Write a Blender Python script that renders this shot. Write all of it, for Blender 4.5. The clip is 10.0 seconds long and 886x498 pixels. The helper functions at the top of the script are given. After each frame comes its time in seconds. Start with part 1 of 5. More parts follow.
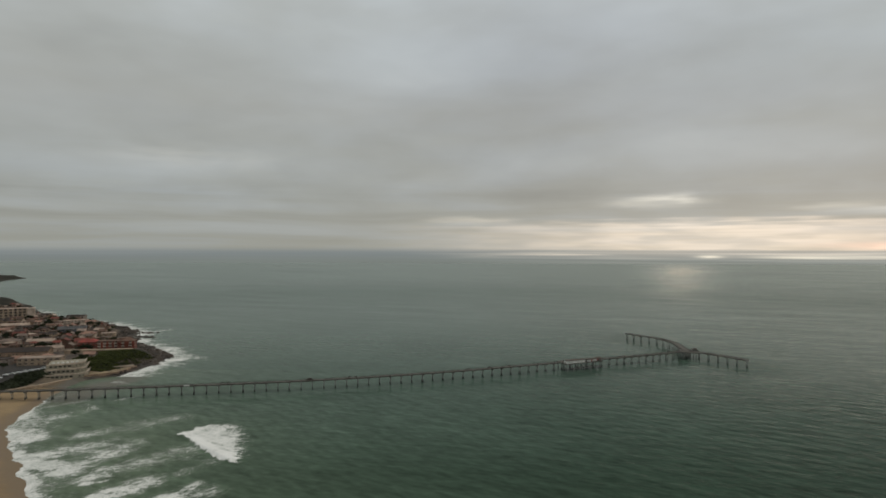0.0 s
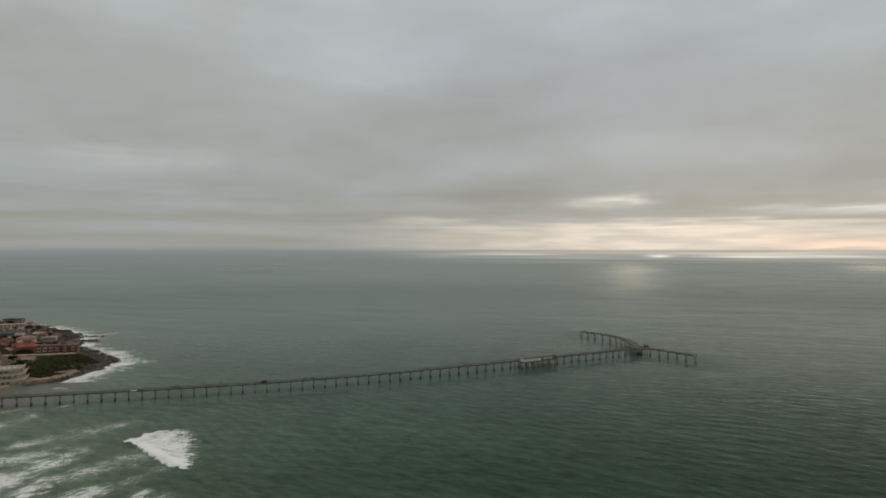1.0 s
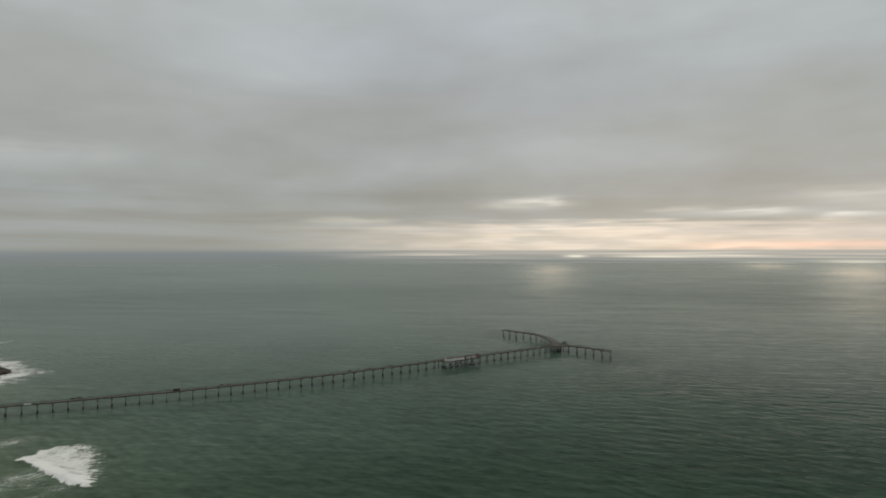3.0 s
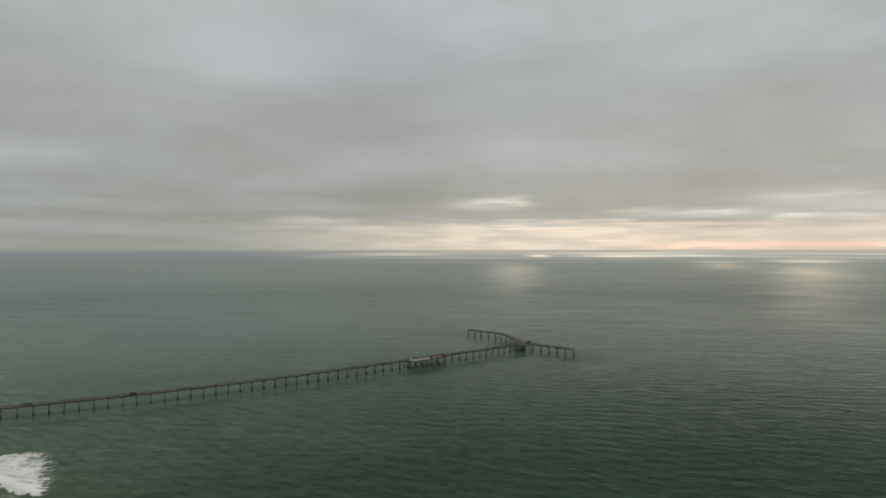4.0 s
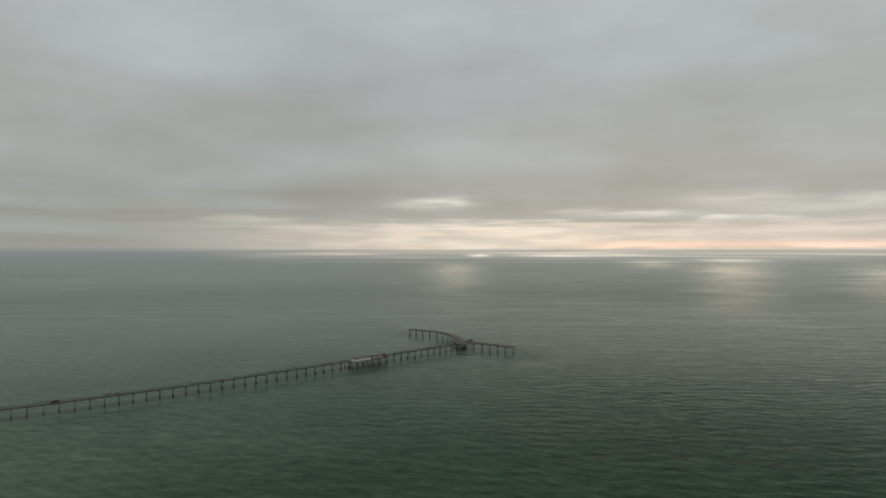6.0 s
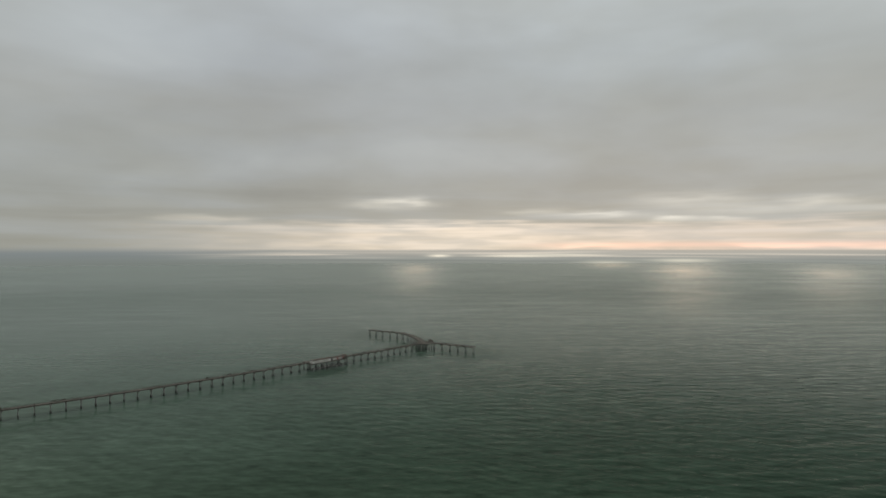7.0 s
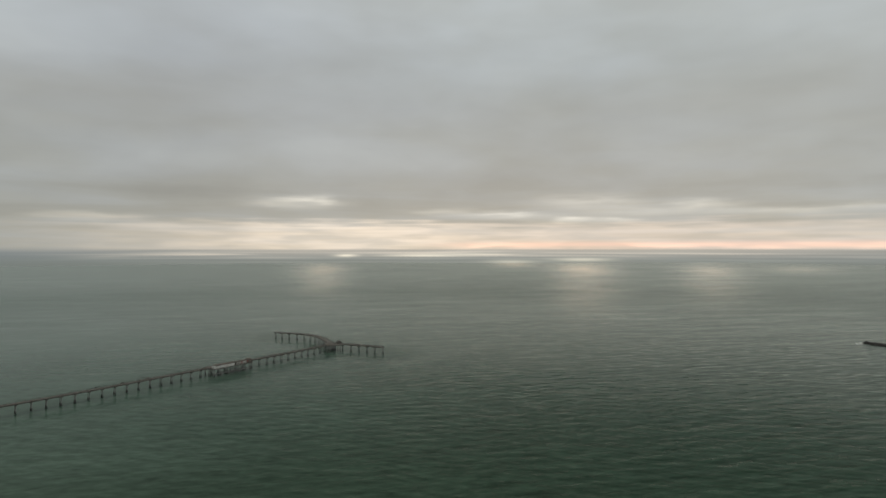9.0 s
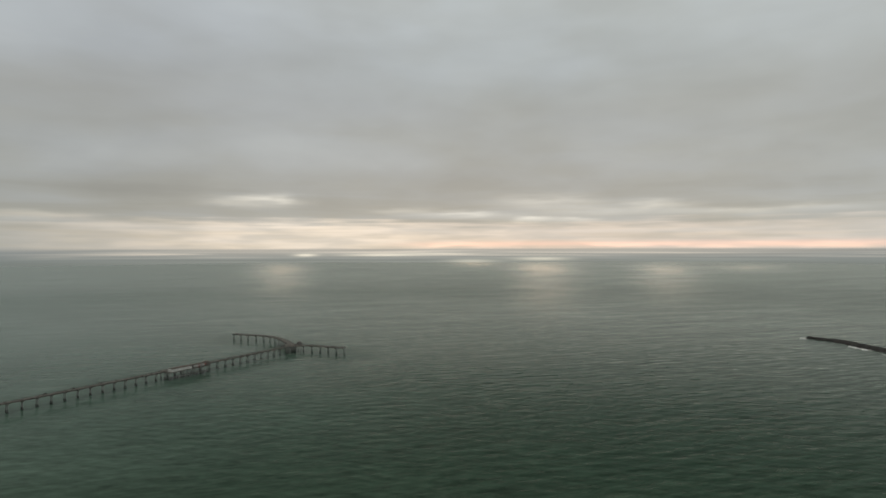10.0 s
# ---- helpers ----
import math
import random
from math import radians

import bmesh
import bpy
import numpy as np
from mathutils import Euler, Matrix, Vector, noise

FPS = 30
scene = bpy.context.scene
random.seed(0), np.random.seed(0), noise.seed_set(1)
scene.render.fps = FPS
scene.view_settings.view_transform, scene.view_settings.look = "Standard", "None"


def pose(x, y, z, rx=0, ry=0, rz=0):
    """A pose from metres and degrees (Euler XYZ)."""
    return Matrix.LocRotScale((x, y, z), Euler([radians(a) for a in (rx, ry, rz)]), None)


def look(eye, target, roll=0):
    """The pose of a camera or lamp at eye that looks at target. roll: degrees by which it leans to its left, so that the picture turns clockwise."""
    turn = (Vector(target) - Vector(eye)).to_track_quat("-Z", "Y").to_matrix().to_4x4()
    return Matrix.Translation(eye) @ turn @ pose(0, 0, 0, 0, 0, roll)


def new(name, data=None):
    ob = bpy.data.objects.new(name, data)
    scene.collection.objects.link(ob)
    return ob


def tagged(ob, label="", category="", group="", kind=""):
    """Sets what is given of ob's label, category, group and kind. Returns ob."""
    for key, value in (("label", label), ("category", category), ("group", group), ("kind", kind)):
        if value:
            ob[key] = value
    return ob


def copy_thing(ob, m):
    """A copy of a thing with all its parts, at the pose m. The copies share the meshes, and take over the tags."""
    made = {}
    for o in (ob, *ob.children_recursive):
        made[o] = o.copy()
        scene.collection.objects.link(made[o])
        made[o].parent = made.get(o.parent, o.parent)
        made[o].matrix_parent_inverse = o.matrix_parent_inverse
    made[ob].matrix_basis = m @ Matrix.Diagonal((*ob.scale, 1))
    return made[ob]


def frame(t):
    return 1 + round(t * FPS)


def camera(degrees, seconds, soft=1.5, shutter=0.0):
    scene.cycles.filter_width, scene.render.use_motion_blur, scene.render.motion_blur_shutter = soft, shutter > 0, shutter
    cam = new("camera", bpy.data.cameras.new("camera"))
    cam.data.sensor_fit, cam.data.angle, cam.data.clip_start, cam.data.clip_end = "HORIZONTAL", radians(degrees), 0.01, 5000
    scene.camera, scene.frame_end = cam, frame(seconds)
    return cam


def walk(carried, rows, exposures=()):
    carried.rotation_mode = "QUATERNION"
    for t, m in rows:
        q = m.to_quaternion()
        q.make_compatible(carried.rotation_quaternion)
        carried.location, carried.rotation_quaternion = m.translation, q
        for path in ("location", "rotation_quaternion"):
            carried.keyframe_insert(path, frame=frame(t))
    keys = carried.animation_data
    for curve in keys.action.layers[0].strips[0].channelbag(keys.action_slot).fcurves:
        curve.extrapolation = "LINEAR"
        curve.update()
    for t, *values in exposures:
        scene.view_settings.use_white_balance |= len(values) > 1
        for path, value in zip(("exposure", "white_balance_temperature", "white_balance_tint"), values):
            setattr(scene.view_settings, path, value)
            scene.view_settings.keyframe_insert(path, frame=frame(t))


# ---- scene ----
import itertools

cam = camera(73.74, 10.0, soft=1.75)
# seconds, eye x, y, z, turn to the left, look up, lean: a drone that hangs over the bay and pans to its right
PATH = [
    (0.0, 0.00, -0.00, 114.30, -0.00, 0.03, -0.17),
    (0.5, -0.22, 0.44, 114.11, -2.09, 0.02, -0.12),
    (1.0, -0.42, 0.90, 113.96, -4.18, 0.03, -0.07),
    (1.5, -0.58, 1.43, 113.88, -6.15, 0.05, -0.02),
    (2.0, -0.71, 2.02, 113.82, -7.89, 0.07, 0.02),
    (2.5, -0.83, 2.61, 113.76, -9.69, 0.08, 0.06),
    (3.0, -0.96, 3.07, 113.69, -11.64, 0.09, 0.06),
    (4.5, -1.58, 3.73, 113.55, -16.49, 0.06, 0.03),
    (5.0, -1.83, 3.76, 113.52, -17.84, 0.05, 0.01),
    (6.5, -2.73, 3.35, 113.57, -22.57, 0.04, -0.01),
    (7.0, -3.13, 3.09, 113.66, -24.67, 0.06, -0.01),
    (7.5, -3.67, 2.72, 113.78, -26.97, 0.07, -0.01),
    (8.0, -4.33, 2.25, 113.92, -29.30, 0.07, -0.01),
    (8.5, -5.11, 1.71, 114.09, -31.45, 0.05, -0.01),
    (9.0, -6.00, 1.12, 114.30, -33.59, 0.02, -0.00),
    (9.5, -6.98, 0.50, 114.57, -35.54, -0.01, 0.04),
    (10.0, -7.99, -0.14, 114.89, -37.38, -0.04, 0.11),
]
walk(cam, [(t, pose(x, y, z, 90 + up, lean, turn)) for t, x, y, z, turn, up, lean in PATH])


# ---------------------------------------------------------------- node helpers
class Nodes:
    """Short spellings for building node trees."""

    def __init__(self, tree):
        self.tree = tree

    def add(self, kind):
        return self.tree.nodes.new(kind)

    def put(self, socket, value):
        if hasattr(value, "is_output"):
            self.tree.links.new(value, socket)
        else:
            socket.default_value = value

    def math(self, op, *args, clamp=False):
        n = self.add("ShaderNodeMath")
        n.operation, n.use_clamp = op, clamp
        for s, a in zip(n.inputs, args):
            self.put(s, a)
        return n.outputs[0]

    def plus(self, a, b):
        return self.math("ADD", a, b)

    def minus(self, a, b):
        return self.math("SUBTRACT", a, b)

    def times(self, a, b):
        return self.math("MULTIPLY", a, b)

    def ramp(self, value, lo, hi, out_lo=0.0, out_hi=1.0, kind="SMOOTHSTEP"):
        n = self.add("ShaderNodeMapRange")
        n.interpolation_type = kind
        for s, a in zip(n.inputs, (value, lo, hi, out_lo, out_hi)):
            self.put(s, a)
        return n.outputs[0]

    def bell(self, value, centre, width):
        d = self.math("DIVIDE", self.minus(value, centre), width)
        return self.math("EXPONENT", self.times(self.times(d, d), -1.0))

    def mix(self, fac, a, b):
        n = self.add("ShaderNodeMix")
        n.data_type = "RGBA"
        self.put(n.inputs[0], fac)
        self.put(n.inputs[6], a)
        self.put(n.inputs[7], b)
        return n.outputs[2]

    def scale(self, colour, k):
        n = self.add("ShaderNodeVectorMath")
        n.operation = "SCALE"
        self.put(n.inputs[0], colour)
        self.put(n.inputs[3], k)
        return n.outputs[0]

    def tinted(self, colour, by):
        n = self.add("ShaderNodeVectorMath")
        n.operation = "MULTIPLY"
        self.put(n.inputs[0], colour)
        self.put(n.inputs[1], by)
        return n.outputs[0]

    def sum(self, a, b):
        n = self.add("ShaderNodeVectorMath")
        n.operation = "ADD"
        self.put(n.inputs[0], a)
        self.put(n.inputs[1], b)
        return n.outputs[0]

    def join(self, x, y, z):
        n = self.add("ShaderNodeCombineXYZ")
        for s, a in zip(n.inputs, (x, y, z)):
            self.put(s, a)
        return n.outputs[0]

    def noise(self, vector, scale=1.0, detail=4.0, rough=0.55, twist=0.0):
        n = self.add("ShaderNodeTexNoise")
        self.put(n.inputs["Vector"], vector)
        self.put(n.inputs["Scale"], scale)
        self.put(n.inputs["Detail"], detail)
        self.put(n.inputs["Roughness"], rough)
        self.put(n.inputs["Distortion"], twist)
        return n.outputs[0]

    def axis(self, vector, i):
        n = self.add("ShaderNodeSeparateXYZ")
        self.put(n.inputs[0], vector)
        return n.outputs[i]

    def length(self, vector):
        n = self.add("ShaderNodeVectorMath")
        n.operation = "LENGTH"
        self.put(n.inputs[0], vector)
        return n.outputs["Value"]

    def attribute(self, name):
        n = self.add("ShaderNodeAttribute")
        n.attribute_name = name
        return n.outputs["Fac"]

    def steps(self, value, stops):
        n = self.add("ShaderNodeValToRGB")
        self.put(n.inputs[0], value)
        r = n.color_ramp
        while len(r.elements) < len(stops):
            r.elements.new(0.5)
        for e, (at, colour) in zip(r.elements, stops):
            e.position, e.color = at, (*colour, 1)
        return n.outputs[0]


# ---------------------------------------------------------------- sky and light
MASSES = [(-3.0, 19.0, 11.0, 5.0, 0.07), (-34.0, 19.0, 9.0, 6.0, -0.06), (-14.0, 11.8, 11.0, 2.4, -0.06), (5.0, 13.2, 9.0, 2.2, -0.06), (-21.0, 7.7, 5.5, 1.0, 0.075),
          (7.0, 8.4, 6.0, 1.2, 0.10), (-17.0, 5.6, 9.0, 0.9, -0.09), (5.0, 5.3, 9.0, 1.0, -0.08), (27.0, 14.5, 11.0, 3.5, -0.05), (33.0, 6.4, 9.0, 1.3, -0.07),
          (46.0, 19.0, 12.0, 5.0, 0.05), (43.0, 7.0, 7.0, 1.3, -0.05), (68.0, 5.6, 8.0, 1.4, -0.06), (13.0, 6.0, 6.0, 1.0, -0.05)]


def make_sky():
    world = bpy.data.worlds.new("overcast_evening_sky")
    scene.world = world
    world.use_nodes = True
    world.node_tree.nodes.clear()
    k = Nodes(world.node_tree)
    way = k.add("ShaderNodeTexCoord").outputs["Generated"]
    sep = k.add("ShaderNodeSeparateXYZ")
    k.put(sep.inputs[0], way)
    x, y, z = sep.outputs
    az = k.times(k.math("ARCTAN2", x, y), 180 / math.pi)
    el = k.times(k.math("ARCSINE", z), 180 / math.pi)
    up = k.plus(k.math("MAXIMUM", z, 0.0), 0.055)
    deck = k.join(k.math("DIVIDE", x, up), k.math("DIVIDE", y, up), 0.0)
    # the cloud deck: greys by height above the horizon
    grey = k.steps(k.ramp(el, 0.0, 90.0, kind="LINEAR"), [
        (0.0, (0.330, 0.345, 0.325)), (0.03, (0.335, 0.348, 0.335)), (0.055, (0.318, 0.335, 0.33)), (0.10, (0.335, 0.35, 0.342)),
        (0.145, (0.352, 0.362, 0.35)), (0.20, (0.395, 0.415, 0.412)), (0.27, (0.425, 0.448, 0.445)), (1.0, (0.54, 0.57, 0.575))])
    grey = k.tinted(grey, (0.985, 1.0, 0.985))
    broad = k.noise(deck, 0.24, 2.0, 0.45, 0.3)
    fine = k.noise(deck, 1.0, 4.0, 0.5, 0.4)
    shade = k.plus(k.times(k.minus(broad, 0.5), 0.34), k.times(k.minus(fine, 0.5), 0.06))
    streak = k.noise(k.join(k.times(az, 0.045), k.times(el, 0.75), 3.7), 1.0, 4.0, 0.5, 0.5)
    puff = k.noise(k.join(k.times(az, 0.07), k.times(el, 0.2), 6.4), 1.0, 3.0, 0.45, 0.2)
    shade = k.plus(shade, k.times(k.times(k.minus(puff, 0.5), 0.42), k.ramp(el, 1.0, 6.0)))
    low = k.ramp(el, 8.0, 2.0)
    shade = k.plus(shade, k.times(k.times(k.minus(streak, 0.5), 0.7), low))
    # broad soft masses of the deck: azimuth, height, half width, half height, lighter or darker
    ragged_az, ragged_el = k.plus(az, k.times(k.minus(puff, 0.5), 9.0)), k.plus(el, k.times(k.minus(broad, 0.5), 4.0))
    for a, e, w, h, g in MASSES:
        shade = k.plus(shade, k.times(k.times(k.bell(ragged_az, a, w), k.bell(ragged_el, e, h)), g))
    grey = k.scale(grey, k.plus(1.0, k.times(shade, k.ramp(el, 0.0, 2.0, 0.4, 1.0))))
    grey = k.scale(grey, k.plus(k.plus(k.ramp(az, 44.0, 66.0, 0.0, 0.07), k.ramp(az, 6.0, 26.0, 0.0, 0.09)), k.ramp(az, 10.0, -10.0, 1.0, 1.06)))
    grain = k.noise(k.join(k.times(az, 0.22), k.times(el, 0.55), 8.8), 1.0, 3.0, 0.5, 0.3)
    grey = k.scale(grey, k.plus(1.0, k.times(k.times(k.minus(grain, 0.5), k.ramp(el, 6.0, 14.0, 0.16, 0.09)), k.ramp(el, 1.0, 5.0))))
    grey = k.scale(grey, k.minus(1.0, k.times(k.times(k.ramp(az, 8.0, -14.0), k.ramp(el, 6.0, 1.0)), 0.13)))
    grey = k.sum(grey, k.scale((-0.004, -0.004, 0.012), k.times(k.bell(az, 14.0, 18.0), k.bell(el, 19.0, 7.0))))
    # the lighter parts are cool, the heavier ones a little brown
    tint = k.ramp(k.plus(shade, k.times(k.minus(fine, 0.5), 0.2)), -0.12, 0.12)
    grey = k.mix(tint, k.sum(grey, (0.008, -0.002, -0.012)), k.sum(grey, (0.0, -0.002, 0.008)))
    # the warm clear band under the deck's edge, round the hidden sun
    side = k.times(k.ramp(az, -9.0, 17.0), k.ramp(az, 120.0, 62.0))
    core = k.plus(0.62, k.times(k.bell(az, 27.0, 15.0), 0.42))
    wisp = k.noise(k.join(k.times(az, 0.06), k.times(el, 2.6), 9.1), 1.0, 4.0, 0.55, 0.3)
    blotch = k.noise(k.join(k.times(az, 0.2), k.times(el, 1.5), 2.2), 1.0, 2.0, 0.45, 0.15)
    edge = k.plus(k.plus(2.65, k.times(k.minus(wisp, 0.5), 1.5)), k.times(k.minus(blotch, 0.5), 1.0))
    band = k.times(k.ramp(el, k.plus(edge, 0.35), k.minus(edge, 0.75)), k.plus(0.55, k.times(wisp, 0.85)))
    band = k.times(band, k.ramp(blotch, 0.33, 0.67, 0.72, 1.2))
    warm = k.scale(k.mix(k.ramp(az, 24.0, 52.0), (0.37, 0.285, 0.21, 1), (0.35, 0.255, 0.195, 1)), k.times(k.times(side, core), band))
    halo = k.scale((0.078, 0.036, 0.003), k.times(k.bell(az, 42.0, 38.0), k.ramp(el, 17.0, 1.0)))
    rose = k.scale((0.42, 0.16, 0.085), k.times(k.times(k.ramp(az, 30.0, 40.0), k.ramp(az, 110.0, 66.0)), k.times(k.bell(k.plus(el, k.times(k.minus(blotch, 0.5), 0.35)), 0.4, 0.28), k.ramp(blotch, 0.3, 0.7, 0.72, 1.15))))
    sky = k.sum(k.sum(grey, warm), k.sum(halo, rose))
    # thin places in the deck: azimuth, height, half width, half height, strength
    for a, e, w, h, s in [(20.0, 4.4, 3.6, 0.42, 0.22), (22.2, 4.5, 1.4, 0.25, 0.14), (39.6, 3.35, 3.2, 0.30, 0.24), (41.2, 3.4, 1.3, 0.2, 0.12), (46.8, 2.75, 3.4, 0.26, 0.30),
                          (57.6, 4.0, 2.6, 0.4, 0.20), (66.0, 3.3, 6.5, 0.35, 0.14), (47.0, 4.4, 4.5, 0.6, 0.15), (52.5, 3.5, 3.2, 0.3, 0.12), (33.5, 3.6, 3.0, 0.3, 0.10), (-24.0, 8.0, 6.0, 0.8, 0.055), (2.0, 2.8, 4.0, 0.3, 0.08)]:
        rag = k.plus(e, k.plus(k.times(k.minus(fine, 0.5), 0.9), k.times(k.minus(blotch, 0.5), 0.6)))
        off = k.plus(a, k.times(k.minus(grain, 0.5), 5.0))
        sky = k.sum(sky, k.scale((1.0, 0.92, 0.77), k.times(k.times(k.bell(az, off, w), k.bell(el, rag, h * 1.15)), k.times(k.ramp(blotch, 0.25, 0.65, 0.45, 1.15), s * 1.2))))
    # the last far miles of sea, past the sheet's edge, painted in with streaks of light
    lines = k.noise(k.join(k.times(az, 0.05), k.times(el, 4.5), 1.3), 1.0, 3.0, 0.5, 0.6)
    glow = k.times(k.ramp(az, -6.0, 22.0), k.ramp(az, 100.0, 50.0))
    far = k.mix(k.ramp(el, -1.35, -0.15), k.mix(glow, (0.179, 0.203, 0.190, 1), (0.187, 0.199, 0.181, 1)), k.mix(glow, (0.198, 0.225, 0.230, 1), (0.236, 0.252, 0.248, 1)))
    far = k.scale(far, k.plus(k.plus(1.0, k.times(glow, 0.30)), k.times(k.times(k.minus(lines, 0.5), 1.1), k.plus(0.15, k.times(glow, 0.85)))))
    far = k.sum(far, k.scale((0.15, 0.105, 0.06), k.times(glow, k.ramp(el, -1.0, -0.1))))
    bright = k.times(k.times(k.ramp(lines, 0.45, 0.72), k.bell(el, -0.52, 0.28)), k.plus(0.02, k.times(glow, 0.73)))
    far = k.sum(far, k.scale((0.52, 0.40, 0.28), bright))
    # painted glints: azimuth, height, half width, half height, strength
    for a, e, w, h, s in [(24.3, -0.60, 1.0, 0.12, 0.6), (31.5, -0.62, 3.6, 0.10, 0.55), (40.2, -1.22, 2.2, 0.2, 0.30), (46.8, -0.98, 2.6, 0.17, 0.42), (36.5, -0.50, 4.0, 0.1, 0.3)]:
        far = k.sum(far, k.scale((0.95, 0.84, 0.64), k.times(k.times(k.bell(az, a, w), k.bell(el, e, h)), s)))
    # horizon haze, painted as a soft blend from far sea to sky
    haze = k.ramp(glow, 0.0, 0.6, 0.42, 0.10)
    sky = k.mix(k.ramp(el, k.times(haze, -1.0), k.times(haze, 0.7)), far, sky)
    # a trace of the blue evening above the clouds
    blue = k.add("ShaderNodeTexSky")
    blue.sky_type, blue.sun_disc, blue.sun_elevation, blue.sun_rotation = "NISHITA", False, radians(58), radians(30)
    sky = k.sum(sky, k.scale(blue.outputs[0], 0.004))
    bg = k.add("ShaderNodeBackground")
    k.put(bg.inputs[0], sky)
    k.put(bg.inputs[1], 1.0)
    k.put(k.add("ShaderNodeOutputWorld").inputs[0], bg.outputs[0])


make_sky()
sun_data = bpy.data.lights.new("veiled_sun", "SUN")
sun_data.energy, sun_data.angle, sun_data.color = 0.5, radians(40), (1.0, 0.9, 0.76)
sun = new("veiled_sun", sun_data)
sun.matrix_world = look((0, 0, 0), (-math.sin(radians(30)), -math.cos(radians(30)), -math.tan(radians(58))))


# ---------------------------------------------------------------- materials
def material(name, colour, rough=0.8, other=None, grain=3.0, stain=0.25, bump=0.0, bump_scale=8.0, vary=0.0, metal=0.0, wet=None, sheen=0.5):
    """A weathered surface: two colours mixed by broad stains, fine grain on top, and an own shade for each object."""
    m = bpy.data.materials.new(name)
    m.use_nodes = True
    k = Nodes(m.node_tree)
    bsdf = m.node_tree.nodes["Principled BSDF"]
    at = k.add("ShaderNodeNewGeometry").outputs["Position"]
    other = other or tuple(c * 0.6 for c in colour)
    base = k.mix(k.ramp(k.noise(at, stain, 4.0, 0.6, 0.5), 0.36, 0.66), (*colour, 1), (*other, 1))
    base = k.scale(base, k.plus(0.72, k.times(k.noise(at, grain, 3.0, 0.6), 0.56)))
    soaked = 0.0
    if wet:
        soaked = k.ramp(k.plus(k.attribute("inland"), k.times(k.minus(k.noise(at, 0.12, 4.0), 0.5), 9.0)), 13.0, 4.0)
        base = k.mix(soaked, base, (*wet, 1))
    if vary:
        rnd = k.add("ShaderNodeObjectInfo").outputs["Random"]
        base = k.scale(base, k.plus(1.0 - vary / 2, k.times(rnd, vary)))
    k.put(bsdf.inputs["Base Color"], base)
    k.put(bsdf.inputs["Roughness"], k.minus(k.plus(rough - 0.08, k.times(k.noise(at, grain * 0.5), 0.16)), k.times(soaked, 0.25)))
    k.put(bsdf.inputs["Metallic"], metal)
    k.put(bsdf.inputs["Specular IOR Level"], sheen)
    if bump:
        b = k.add("ShaderNodeBump")
        k.put(b.inputs["Strength"], 0.8)
        k.put(b.inputs["Distance"], bump)
        k.put(b.inputs["Height"], k.noise(at, bump_scale, 5.0, 0.6))
        k.put(bsdf.inputs["Normal"], b.outputs[0])
    return m


